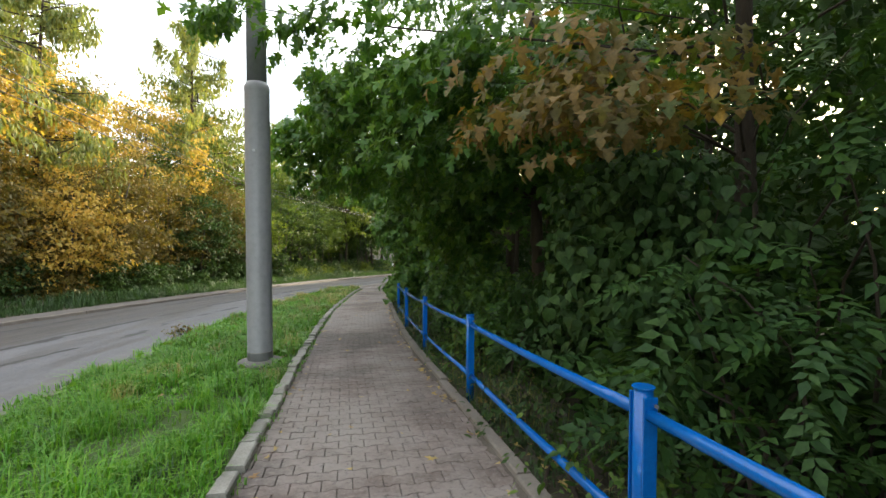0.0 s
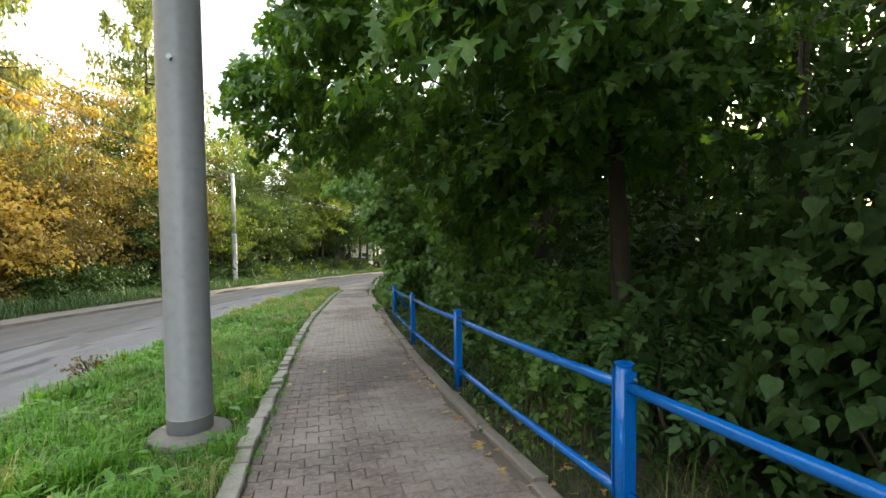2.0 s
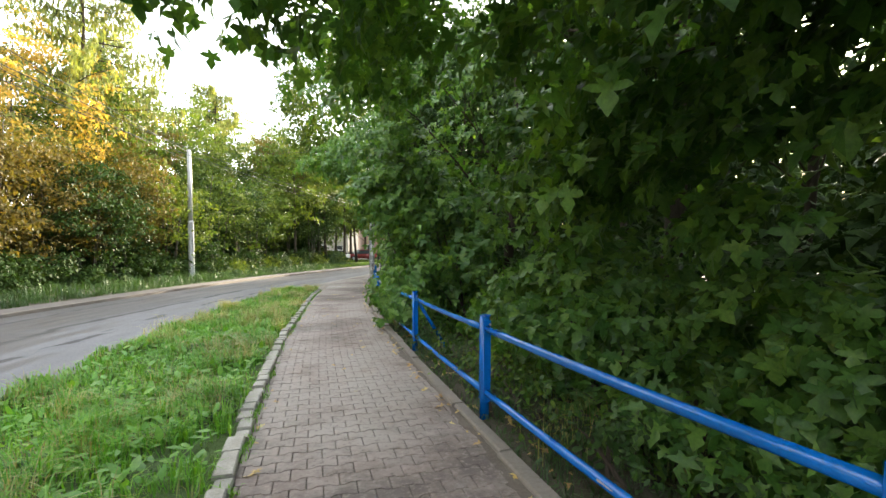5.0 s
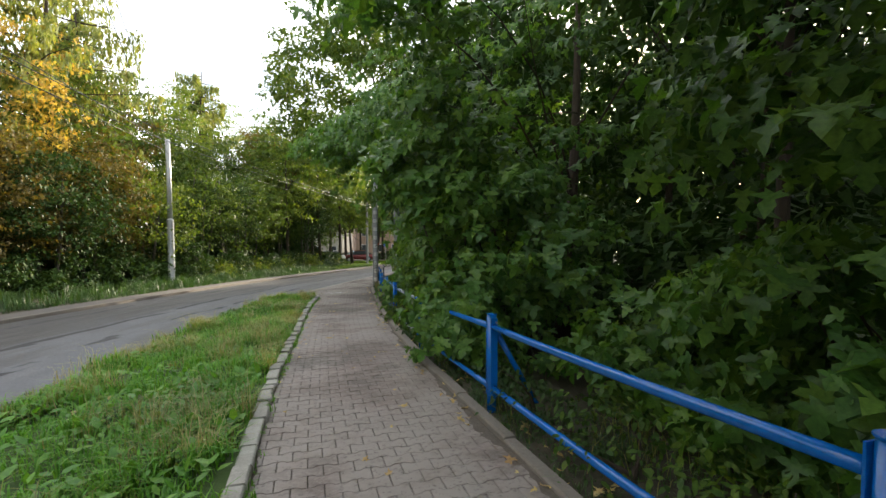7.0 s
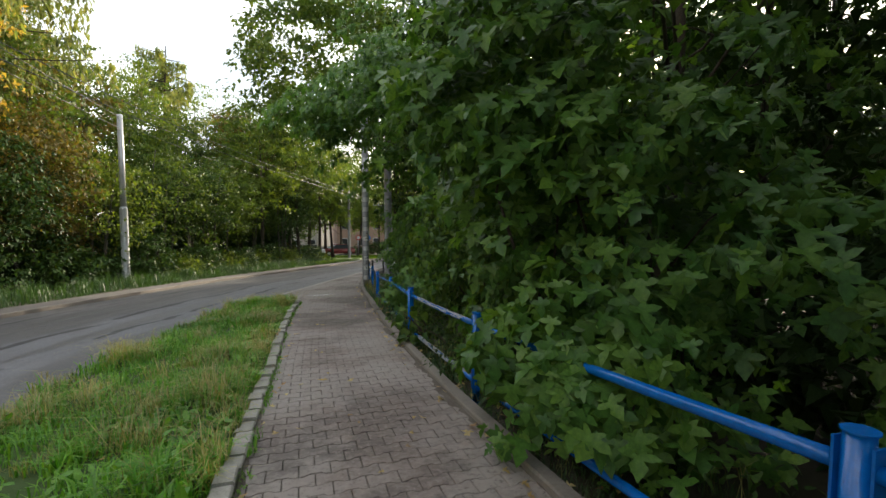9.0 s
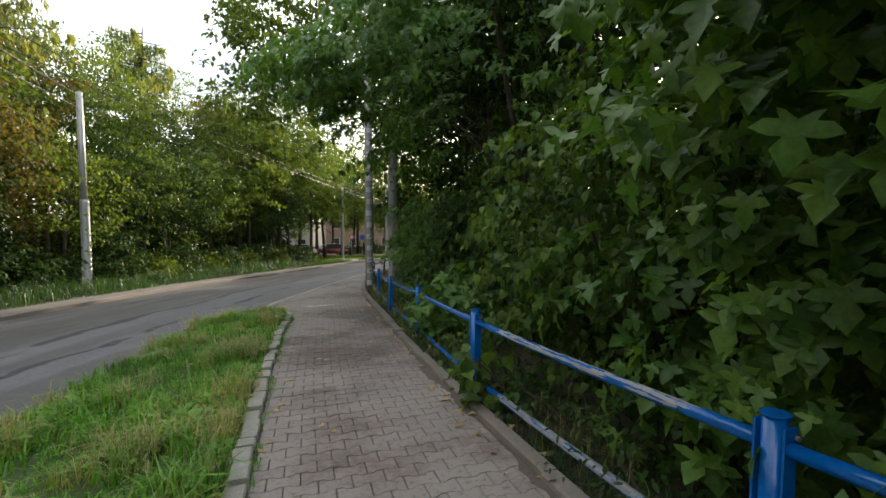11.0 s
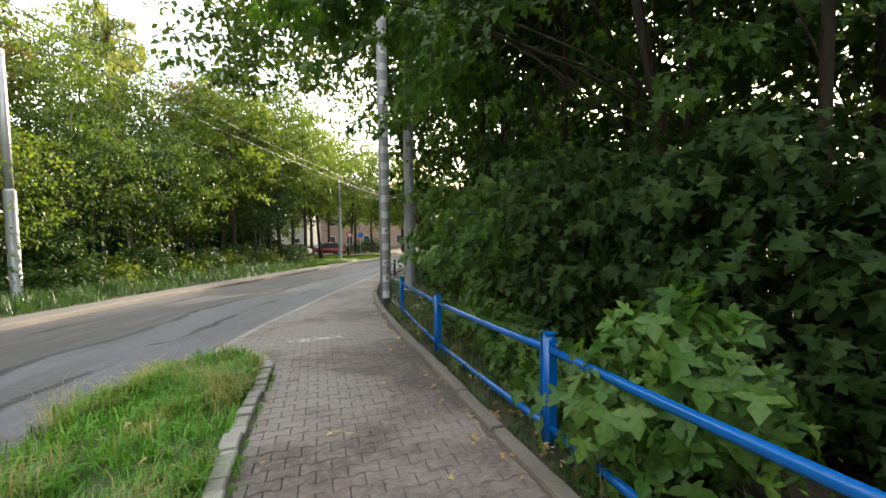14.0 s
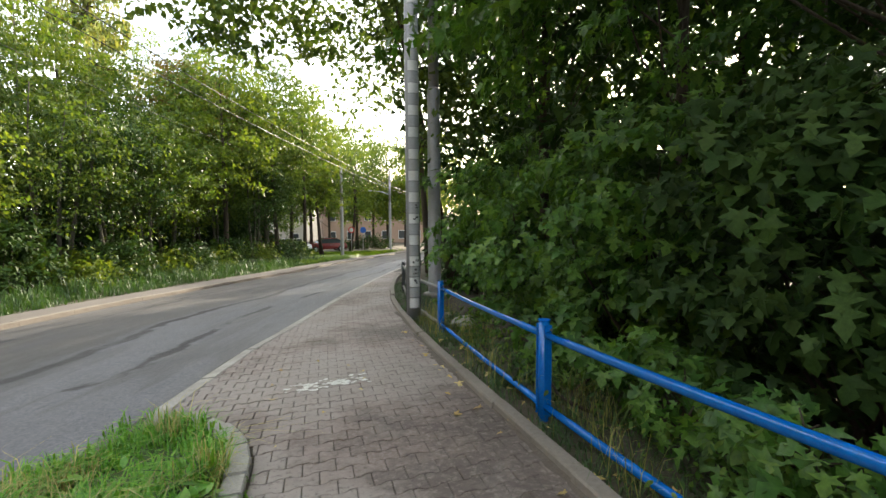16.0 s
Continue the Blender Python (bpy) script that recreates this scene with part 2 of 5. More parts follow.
M_DEADLEAF = leafy("fallen_leaf", [(0.3, 0.2, 0.08), (0.42, 0.3, 0.14), (0.25, 0.14, 0.07), (0.5, 0.4, 0.24)], 0.2)

L_MAPLE = leafy("maple_leaf", [(0.044, 0.112, 0.028), (0.074, 0.165, 0.038), (0.13, 0.23, 0.052), (0.058, 0.135, 0.042)], 0.35, 0.38, 0.32)
L_MAPLE_BROWN = leafy("bronze_maple_leaf", [(0.08, 0.09, 0.03), (0.16, 0.11, 0.045), (0.2, 0.125, 0.052), (0.07, 0.105, 0.034)], 0.36, 0.5, 0.25)
L_HAZEL = leafy("hazel_leaf", [(0.03, 0.07, 0.018), (0.055, 0.112, 0.026), (0.12, 0.185, 0.042), (0.038, 0.085, 0.022)], 0.33, 0.45, 0.22)
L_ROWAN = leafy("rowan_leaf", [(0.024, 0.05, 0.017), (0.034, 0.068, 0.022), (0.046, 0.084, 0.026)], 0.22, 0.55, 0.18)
L_ASH = leafy("ash_leaflet", [(0.028, 0.07, 0.024), (0.04, 0.09, 0.028), (0.056, 0.112, 0.032)], 0.3, 0.5, 0.22)
# darkened leaf green: shade of wood and thickets put into the colour
L_SHADETONE = leafy("shade_toned_leaf", [(0.022, 0.05, 0.016), (0.034, 0.07, 0.021), (0.05, 0.088, 0.026)], 0.16, 0.55, 0.15)
L_GREEN = leafy("broad_leaf", [(0.05, 0.095, 0.025), (0.075, 0.125, 0.03), (0.1, 0.14, 0.035), (0.06, 0.1, 0.03)], 0.38, 0.5, 0.25)
L_YELLOWGREEN = leafy("yellow_green_leaf", [(0.07, 0.12, 0.026), (0.1, 0.15, 0.03), (0.14, 0.18, 0.036), (0.055, 0.1, 0.024)], 0.45, 0.5, 0.25)
L_GOLD = leafy("golden_autumn_leaf", [(0.46, 0.31, 0.1), (0.52, 0.33, 0.1), (0.4, 0.3, 0.09), (0.52, 0.4, 0.14), (0.25, 0.2, 0.07)], 0.35, 0.55, 0.25)
L_OLIVE = leafy("olive_leaf", [(0.085, 0.08, 0.028), (0.13, 0.1, 0.036), (0.165, 0.12, 0.042), (0.075, 0.082, 0.028)], 0.33, 0.55, 0.25)
L_LARCH = leafy("larch_needles", [(0.16, 0.2, 0.08), (0.22, 0.24, 0.09), (0.14, 0.19, 0.075), (0.28, 0.26, 0.1)], 0.35, 0.6)
L_GRASS = leafy("grass_blade", [(0.058, 0.195, 0.015), (0.095, 0.275, 0.02), (0.16, 0.325, 0.035), (0.08, 0.215, 0.02)], 0.3, 0.5)
L_DRYGRASS = leafy("dry_grass_blade", [(0.13, 0.16, 0.05), (0.2, 0.2, 0.08), (0.26, 0.23, 0.11), (0.1, 0.15, 0.04)], 0.3, 0.6)
L_STRAW = leafy("straw_blade", [(0.3, 0.26, 0.13), (0.4, 0.35, 0.2), (0.24, 0.23, 0.1)], 0.3, 0.6)
L_WEED = leafy("broad_weed_leaf", [(0.07, 0.2, 0.025), (0.1, 0.26, 0.035), (0.15, 0.3, 0.045), (0.08, 0.21, 0.03)], 0.35, 0.45)
# darker copy of the grass blade; roadside shade is put into its colour
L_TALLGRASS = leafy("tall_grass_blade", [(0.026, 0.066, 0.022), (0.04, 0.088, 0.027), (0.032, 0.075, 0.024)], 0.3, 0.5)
# yellower blades with the lawn's sunlight in their colour
L_SUNGRASS = leafy("sun_toned_lawn_blade", [(0.1, 0.19, 0.03), (0.14, 0.23, 0.04), (0.12, 0.2, 0.03)], 0.35, 0.5)


# ---- plan ----
def curve_of(points):
    ys, xs = [p[0] for p in points], [p[1] for p in points]
    m = np.gradient(np.array(xs, float), np.array(ys, float))

    def f(y):
        y = np.asarray(y, float)
        i = np.clip(np.searchsorted(ys, y) - 1, 0, len(ys) - 2)
        y0, y1 = np.take(ys, i), np.take(ys, i + 1)
        h = y1 - y0
        s = np.clip((y - y0) / h, 0, 1)
        a, b = np.take(xs, i), np.take(xs, i + 1)
        da, db = np.take(m, i) * h, np.take(m, i + 1) * h
        return a * (1 + 2 * s) * (1 - s) ** 2 + da * s * (1 - s) ** 2 + b * s * s * (3 - 2 * s) + db * s * s * (s - 1)
    return f


KERB_L = curve_of([(-14, -0.45), (0, -0.48), (8.5, -0.53), (12, -0.62), (17, -0.66), (19.6, -0.62), (22.5, -0.46), (25.5, -0.3), (28, -0.12), (30.3, 0.12), (31.5, 0.2)])
KERB_R = curve_of([(-14, 1.4), (0, 1.4), (6.9, 1.3), (9.6, 1.18), (11.9, 1.07), (15.7, 1.04), (18, 1.05), (20.4, 1.11), (23.5, 1.26), (26.5, 1.5), (29.2, 1.78), (31.7, 2.02), (34.9, 2.42), (37.5, 2.86), (40.5, 3.6), (44.5, 4.85), (50, 7.2), (58, 11.0), (70, 17.5), (95, 32.0)])
ROAD_N = curve_of([(-14, -3.3), (0, -3.3), (9, -3.25), (14, -3.18), (19.4, -3.0), (23, -2.6), (26.1, -2.08), (28.2, -1.74), (30.1, -1.3), (31.5, -0.75), (33.7, -0.1), (35.1, 0.45), (39.3, 1.98), (43, 3.5), (47, 5.2), (58, 10.4), (70, 16.8), (95, 31.0)])
ROAD_F = curve_of([(-14, -10.3), (0, -10.2), (10, -10.0), (20, -9.2), (28, -7.6), (35, -5.5), (40, -3.6), (45, -1.3), (50, 1.2), (58, 5.0), (66, 9.4), (80, 17.5), (95, 26.5)])
VERGE_END = 31.45


def G(y):
    y = np.clip(np.asarray(y, float), -30, 95)
    return -0.0686 * y + 0.000102 * y * y


def lat(x):
    return -0.02 * np.clip(-3 - np.asarray(x, float), 0, 9)


def far_walk(y):
    return ROAD_F(y) - 1.4


def terrain(x, y):
    """The natural ground: banks beside the road and the slope down behind the fence."""
    x, y = np.asarray(x, float), np.asarray(y, float)
    base = G(y) + lat(x)
    right = KERB_R(y) + 0.16
    fall = np.clip(x - right - 0.9, 0, 9)
    bank = -0.02 - 0.28 * fall - 0.04 * np.clip(x - right, 0, 1)
    inside = (x > far_walk(y) + 0.15) & (x < right - 0.03)
    rise = np.clip(far_walk(y) - x - 1.0, 0, 14) * 0.02
    return base + np.where(inside, -0.16, np.where(x >= right - 0.03, bank, 0.0 + rise))


def part(name, mesh, mat, parent=None, label=""):
    if mat is not None:
        mesh.materials.clear()
        for one in (mat if isinstance(mat, (list, tuple)) else [mat]):
            mesh.materials.append(one)
    ob = new(name, mesh)
    if parent is not None:
        ob.parent = parent
    if label:
        ob["label"] = label
    return ob


def mesh_of(name, verts, faces, smooth=False):
    me = bpy.data.meshes.new(name)
    me.from_pydata([tuple(v) for v in verts], [], [tuple(f) for f in faces])
    if smooth:
        me.polygons.foreach_set("use_smooth", [True] * len(me.polygons))
    me.update()
    return me


def mesh_arrays(name, verts, faces, smooth=False):
    """Large meshes straight from arrays; all faces have the same number of corners."""
    me = bpy.data.meshes.new(name)
    verts, faces = np.asarray(verts, np.float32), np.asarray(faces, np.int32)
    me.vertices.add(len(verts))
    me.vertices.foreach_set("co", verts.ravel())
    k = faces.shape[1]
    me.loops.add(faces.size)
    me.loops.foreach_set("vertex_index", faces.ravel())
    me.polygons.add(len(faces))
    me.polygons.foreach_set("loop_start", np.arange(0, faces.size, k, dtype=np.int32))
    if smooth:
        me.polygons.foreach_set("use_smooth", np.ones(len(faces), bool))
    me.update(calc_edges=True)
    return me


def from_bm(name, bm, smooth=False):
    me = bpy.data.meshes.new(name)
    if smooth:
        for f in bm.faces:
            f.smooth = True
    bm.to_mesh(me)
    bm.free()
    return me


def thing(name, at=(0, 0, 0), label="", category="", group="", kind=""):
    ob = new(name)
    ob.location = at
    ob.empty_display_size = 0.2
    return tagged(ob, label, category, group, kind)


def strip(name, xa, xb, z, ys, nx, mat, rough=0.0):
    """A sheet between two lines that follow the walk."""
    ys = np.asarray(ys, float)
    s = np.linspace(0, 1, nx)
    A, B = xa(ys), xb(ys)
    X = A[:, None] + (B - A)[:, None] * s[None]
    Y = np.repeat(ys[:, None], nx, 1)
    Z = z(X, Y)
    if rough:
        Z = Z + np.random.default_rng(3).normal(0, rough, Z.shape)
    idx = np.arange(X.size).reshape(X.shape)
    f = np.stack([idx[:-1, :-1], idx[:-1, 1:], idx[1:, 1:], idx[1:, :-1]], -1).reshape(-1, 4)
    me = mesh_arrays(name, np.stack([X, Y, Z], -1).reshape(-1, 3), f, True)
    # u: metres across, v: metres along the strip
    U = (X - A[:, None])
    step = np.hypot(np.diff(ys), np.diff((A + B) / 2))
    W = np.repeat(np.concatenate([[0], np.cumsum(step)])[:, None], nx, 1)
    uv = me.uv_layers.new(name="along")
    uv.data.foreach_set("uv", np.stack([U.ravel(), W.ravel()], 1)[f.ravel()].astype(np.float32).ravel())
    return part(name, me, mat)


def tube(points, radii, seg=8, caps=True):
    """Vertices and faces of a round bar along points with a radius at each."""
    pts = [Vector(p) for p in points]
    verts, faces = [], []
    for i, p in enumerate(pts):
        d = (pts[min(i + 1, len(pts) - 1)] - pts[max(i - 1, 0)]).normalized()
        side = d.cross(Vector((0, 0, 1)) if abs(d.z) < 0.95 else Vector((1, 0, 0))).normalized()
        up = side.cross(d)
        for k in range(seg):
            a = 2 * math.pi * k / seg
            verts.append(p + (side * math.cos(a) + up * math.sin(a)) * radii[i])
    for i in range(len(pts) - 1):
        for k in range(seg):
            a, b = i * seg + k, i * seg + (k + 1) % seg
            faces.append((a, b, b + seg, a + seg))
    if caps:
        faces.append(tuple(range(seg - 1, -1, -1)))
        faces.append(tuple(range((len(pts) - 1) * seg, len(pts) * seg)))
    return verts, faces


def joined(pieces):
    verts, faces = [], []
    for v, f in pieces:
        o = len(verts)
        verts += list(v)
        faces += [tuple(i + o for i in q) for q in f]
    return verts, faces


def lathe(profile, seg=28):
    """Turned body from (radius, height) pairs."""
    return tube([(0, 0, z) for r, z in profile], [max(r, 0.001) for r, z in profile], seg)


def box(x0, x1, y0, y1, z0, z1, bevel=0.0):
    bm = bmesh.new()
    bmesh.ops.create_cube(bm, size=1)
    for v in bm.verts:
        v.co = Vector(((x0 + x1) / 2 + v.co.x * (x1 - x0), (y0 + y1) / 2 + v.co.y * (y1 - y0), (z0 + z1) / 2 + v.co.z * (z1 - z0)))
    if bevel:
        bmesh.ops.bevel(bm, geom=bm.edges[:], offset=bevel, segments=2, affect="EDGES", profile=0.6)
    v = [q.co.copy() for q in bm.verts]
    bm.verts.index_update()
    f = [[q.index for q in face.verts] for face in bm.faces]
    bm.free()
    return v, f


# ---- ground, road, verge, walk ----
def ground():
    xs = np.concatenate([[-900, -400, -200, -120, -80, -60], np.arange(-48, -14, 1.5), np.arange(-14, 14, 0.25), np.arange(14, 50, 2.0), [60, 80, 120, 200, 400, 900]])
    ys = np.concatenate([[-900, -300, -100, -50, -30], np.arange(-20, 4, 1.5), np.arange(4, 50, 0.4), np.arange(50, 100, 1.5), [110, 140, 200, 400, 900]])
    X, Y = np.meshgrid(xs, ys)
    idx = np.arange(X.size).reshape(X.shape)
    f = np.stack([idx[:-1, :-1], idx[:-1, 1:], idx[1:, 1:], idx[1:, :-1]], -1).reshape(-1, 4)
    Z = terrain(X, Y)
    ob = part("ground", mesh_arrays("ground", np.stack([X, Y, Z], -1).reshape(-1, 3), f, True), M_SOIL)
    tagged(ob, "dark woodland soil with leaf litter sloping away downhill", "ground", kind="structure")


ground()
YS = np.arange(-14, 95, 0.5)
road = strip("road", lambda y: ROAD_F(y) - 0.1, lambda y: ROAD_N(y) + 0.1, lambda x, y: G(y) + lat(x) - 0.05, YS, 24, M_ASPHALT)
tagged(road, "worn grey asphalt road with dark damp streaks, running downhill", "road", kind="structure")
far_pavement = strip("pavement_far", lambda y: far_walk(y), lambda y: ROAD_F(y) - 0.13, lambda x, y: G(y) + lat(x) + 0.03, YS, 6, M_FARPAVE)
tagged(far_pavement, "pale dusty pavement along the far side of the road", "pavement", kind="structure")


def long_kerb(name, line, width, top, drop, ys, mat, label, length, gap=0.008, jitter=0.006, seed=2, parent=None):
    """Kerb of single stones, each a piece of its own under the kerb."""
    rng = random.Random(seed)
    root = thing(name, label=label, category="kerb", kind="structure") if parent is None else parent
    y = ys[0]
    while y < ys[1]:
        n = length * rng.uniform(0.75, 1.3)
        a, b = y, min(y + n, ys[1])
        y = b + gap
        if b - a < 0.05:
            continue
        xa, xb = float(line(a)), float(line(b))
        j, hz = rng.uniform(-jitter, jitter), rng.uniform(-jitter, jitter)
        w = width * rng.uniform(0.9, 1.1)
        za, zb = float(G(a) + lat(xa)) + top + hz, float(G(b) + lat(xb)) + top + hz + rng.uniform(-jitter, jitter)
        c = min(0.012, width * 0.15)
        v, f = [], []
        for (yy, xx, zz) in ((a, xa + j, za), (b, xb + j * rng.uniform(0.3, 1.2), zb)):
            v += [(xx, yy, zz - drop), (xx, yy, zz - c), (xx - c, yy, zz), (xx - w + c, yy, zz), (xx - w, yy, zz - c), (xx - w, yy, zz - drop)]
        f = [(k, k + 1, k + 7, k + 6) for k in range(5)] + [(5, 4, 3, 2, 1, 0), (6, 7, 8, 9, 10, 11)]
        part("kerb_stone", mesh_of("kerb_stone", v, f), mat, root)
    return root


long_kerb("kerb_far", lambda y: ROAD_F(y) - 0.0, 0.14, 0.05, 0.14, (10, 70), M_EDGE, "low concrete kerb along the far road edge", 1.0, seed=5)
kerb_left = long_kerb("kerb_left", lambda y: KERB_L(y), 0.125, 0.055, 0.14, (-6, 30.3), M_KERB, "pale granite sett kerb between grass verge and walk", 0.2, 0.016, 0.017, seed=4)
kerb_right = long_kerb("kerb_right", lambda y: KERB_R(y) + 0.13, 0.11, 0.05, 0.14, (-6, 60), M_EDGE, "weathered concrete edging between walk and fence", 1.0, 0.01, 0.012, seed=8)
kerb_road = long_kerb("kerb_road", lambda y: ROAD_N(y) + 0.14, 0.14, 0.004, 0.16, (31.6, 60), M_KERB, "flush concrete kerb between road and walk", 1.0, 0.008, 0.004, seed=9)
kerb_verge = long_kerb("kerb_verge", lambda y: ROAD_N(y) + 0.13, 0.13, 0.015, 0.12, (-6, 31.3), M_EDGE, "worn kerb half hidden under grass at the verge", 0.5, 0.01, 0.01, seed=10)


def tip_stones():
    """The rounded end of the grass verge."""
    a, b = (float(KERB_L(30.3)) - 0.07, 30.32), (-0.72, 31.42)
    rng = random.Random(5)
    n = 7
    for i in range(n):
        def at(s):
            t = s * math.pi / 2
            cx = a[0] - 0.72 + 0.72 * math.cos(t)
            return cx, a[1] + 1.05 * math.sin(t)
        (x0, y0), (x1, y1) = at(i / n), at((i + 0.93) / n)
        d = Vector((x1 - x0, y1 - y0, 0)).normalized()
        nrm = Vector((-d.y, d.x, 0)) * 0.07
        v = []
        for (x, y) in ((x0, y0), (x1, y1)):
            z = float(G(y)) + 0.055 + rng.uniform(-0.008, 0.008)
            p = Vector((x, y, z))
            v += [p - nrm - Vector((0, 0, 0.12)), p - nrm - Vector((0, 0, 0.012)), p - nrm * 0.8, p + nrm * 0.8, p + nrm - Vector((0, 0, 0.012)), p + nrm - Vector((0, 0, 0.12))]
        f = [(k, k + 1, k + 7, k + 6) for k in range(5)] + [(5, 4, 3, 2, 1, 0), (6, 7, 8, 9, 10, 11)]
        part("kerb_stone", mesh_of("kerb_stone", v, f), M_KERB, kerb_left)


tip_stones()


def verge_right(y):
    y = np.asarray(y, float)
    end = np.sqrt(np.clip(1 - ((y - 30.32) / 1.1) ** 2, 0, 1))
    return np.where(y > 30.32, float(KERB_L(30.3)) - 0.8 + 0.7 * end, KERB_L(np.minimum(y, 30.3)) - 0.1)


verge = strip("verge", lambda y: ROAD_N(y) + 0.05, verge_right, lambda x, y: G(y) + 0.012 + 0.0 * x, np.append(np.arange(-14, 31.3, 0.25), [31.3, 31.4]), 14, M_TURF, 0.008)
tagged(verge, "grassy verge between road and walk", "verge", kind="structure")
walk_bed = strip("pavement", lambda y: np.where(np.asarray(y) < 31.4, KERB_L(np.minimum(y, 31.4)) - 0.9 * (np.asarray(y) > 30.2), ROAD_N(y)) - 0.02, lambda y: KERB_R(y) + 0.04, lambda x, y: G(y) - 0.013 + 0.0 * x, np.concatenate([np.arange(-14, 31.3, 0.4), [31.38, 31.42], np.arange(31.8, 95, 0.5)]), 6, M_BED)
tagged(walk_bed, "brown-grey interlocking concrete block walkway, dusty and stained", "walkway", kind="structure")


# ---- fence ----
POSTS = [(1.62, 0.2, 0.9), (1.58, 3.15, 0.9), (1.53, 5.93, 0.9), (1.445, 9.03, 0.895), (1.32, 11.99, 0.885), (1.262, 14.985, 0.88), (1.285, 18.0, 0.865), (1.405, 21.19, 0.8), (1.53, 24.1, 0.81), (1.9, 27.15, 0.79), (2.2, 30.25, 0.76), (2.72, 33.9, 0.76), (3.0, 36.3, 0.76)]
RAIL_TOP, RAIL_LOW = 0.115, 0.665


def post_top(p):
    return Vector((p[0], p[1], float(G(p[1])) + p[2]))


def fence_post(p, mat):
    """Round tube with a flat cap and two flange plates that hold the rails."""
    top = post_top(p)
    h = p[2] + 0.12
    root = thing("fence_post", (top.x, top.y, top.z - h), "blue painted steel fence post with a flat round cap", "fence post", "fence posts", "")
    part("tube", mesh_of("tube", *lathe([(0.042, 0), (0.042, h - 0.006)], 20), True), mat, root)
    part("cap", mesh_of("cap", *lathe([(0.044, h - 0.008), (0.05, h - 0.006), (0.05, h - 0.001), (0.046, h)], 20)), mat, root)
    for s in (-1, 1):
        part("flange", mesh_of("flange", *box(-0.032, 0.032, s * 0.054 - 0.005, s * 0.054 + 0.005, h - 0.74, h - 0.035, 0.002)), mat, root)
        part("web", mesh_of("web", *box(-0.004, 0.004, min(s * 0.04, s * 0.05), max(s * 0.04, s * 0.05), h - 0.74, h - 0.035)), mat, root)
        part("bolt", mesh_of("bolt", *[[Matrix.Rotation(radians(90), 4, "X") @ Vector(q) for q in lathe([(0.009, 0), (0.009, 0.012)], 6)[0]], lathe([(0.009, 0), (0.009, 0.012)], 6)[1]][0:2]), M_RUST, root).location = (0.02, s * 0.062, h - 0.07)
    return root


def fence_rail(a, b, drop, mat, label, worn=0.0, seed=1):
    rng = random.Random(seed)
    pa, pb = post_top(a) - Vector((0, 0, drop)), post_top(b) - Vector((0, 0, drop))
    d = (pb - pa).normalized()
    pa, pb = pa + d * 0.055, pb - d * 0.055
    pts = [pa.lerp(pb, s) + Vector((0, 0, -0.012 * math.sin(math.pi * s))) for s in np.linspace(0, 1, 9)]
    root = part("fence_rail", mesh_of("fence_rail", *tube(pts, [0.029] * 9, 16), True), mat)
    tagged(root, label, "fence rail", "fence rails")
    if worn:
        for i in range(int(26 * worn)):
            s = rng.uniform(0.03, 0.97) if worn < 2 else rng.uniform(0.12, 0.8)
            q, L = pa.lerp(pb, s), rng.uniform(0.02, 0.12) * (1 if worn < 2 else 1.6)
            ang = rng.uniform(0.6, 3.2)
            side = d.cross(Vector((0, 0, 1))).normalized()
            up = side.cross(d)
            v, f = [], []
            n = 8
            for k in range(n + 1):
                u = -1 + 2 * k / n
                wv = (1 - u * u) ** 0.5 * rng.uniform(0.12, 0.3)
                for e in (-1, 1):
                    a2 = ang + e * wv
                    v.append(q + d * (u * L) + (side * math.cos(a2) + up * math.sin(a2)) * 0.0302 + Vector((0, 0, -0.012 * math.sin(math.pi * s))))
            f = [(2 * k, 2 * k + 1, 2 * k + 3, 2 * k + 2) for k in range(n)]
            part("bare_patch", mesh_of("bare_patch", v, f), M_BARE, root, "chipped paint showing bare grey steel")
    return root


for i, p in enumerate(POSTS):
    fence_post(p, M_BLUE)
for i in range(len(POSTS) - 1):
    worn = 3.2 if 20 < POSTS[i][1] < 23 else 0.12 if 23 < POSTS[i][1] < 25 else 0.03
    last = i == len(POSTS) - 2
    fence_rail(POSTS[i], POSTS[i + 1], RAIL_TOP, M_RUST if last else M_BLUE, "bare grey steel fence rail" if last else ("blue painted tubular rail with worn grey patches" if worn > 0.5 else "glossy blue painted tubular fence rail"), worn, i)
    fence_rail(POSTS[i], POSTS[i + 1], RAIL_LOW, M_RUST if last else M_BLUE, "bare grey steel lower rail" if last else "blue painted lower fence rail, chipped in places", worn * 1.6, 40 + i)
END = [(3.12, 37.0, 0.8), (3.75, 39.6, 0.8), (5.05, 43.4, 0.8), (6.6, 47.0, 0.8)]
for i, p in enumerate(END):
    tagged(fence_post(p, M_DARKPAINT), "dark grey painted steel fence post", "fence post")
for a, b in zip(END[:-1], END[1:]):
    fence_rail(a, b, RAIL_TOP, M_DARKPAINT, "dark grey painted fence rail")
    fence_rail(a, b, RAIL_LOW, M_DARKPAINT, "dark grey painted lower fence rail")
v_strut, f_strut = tube([(1.325, 18.04, float(G(18.0)) + 0.72), (1.84, 18.16, float(G(18.2)) - 0.1)], [0.026, 0.026], 10)
tagged(part("fence_strut", mesh_of("fence_strut", v_strut, f_strut, True), M_BLUE), "blue slanting steel brace behind the fence", "brace")


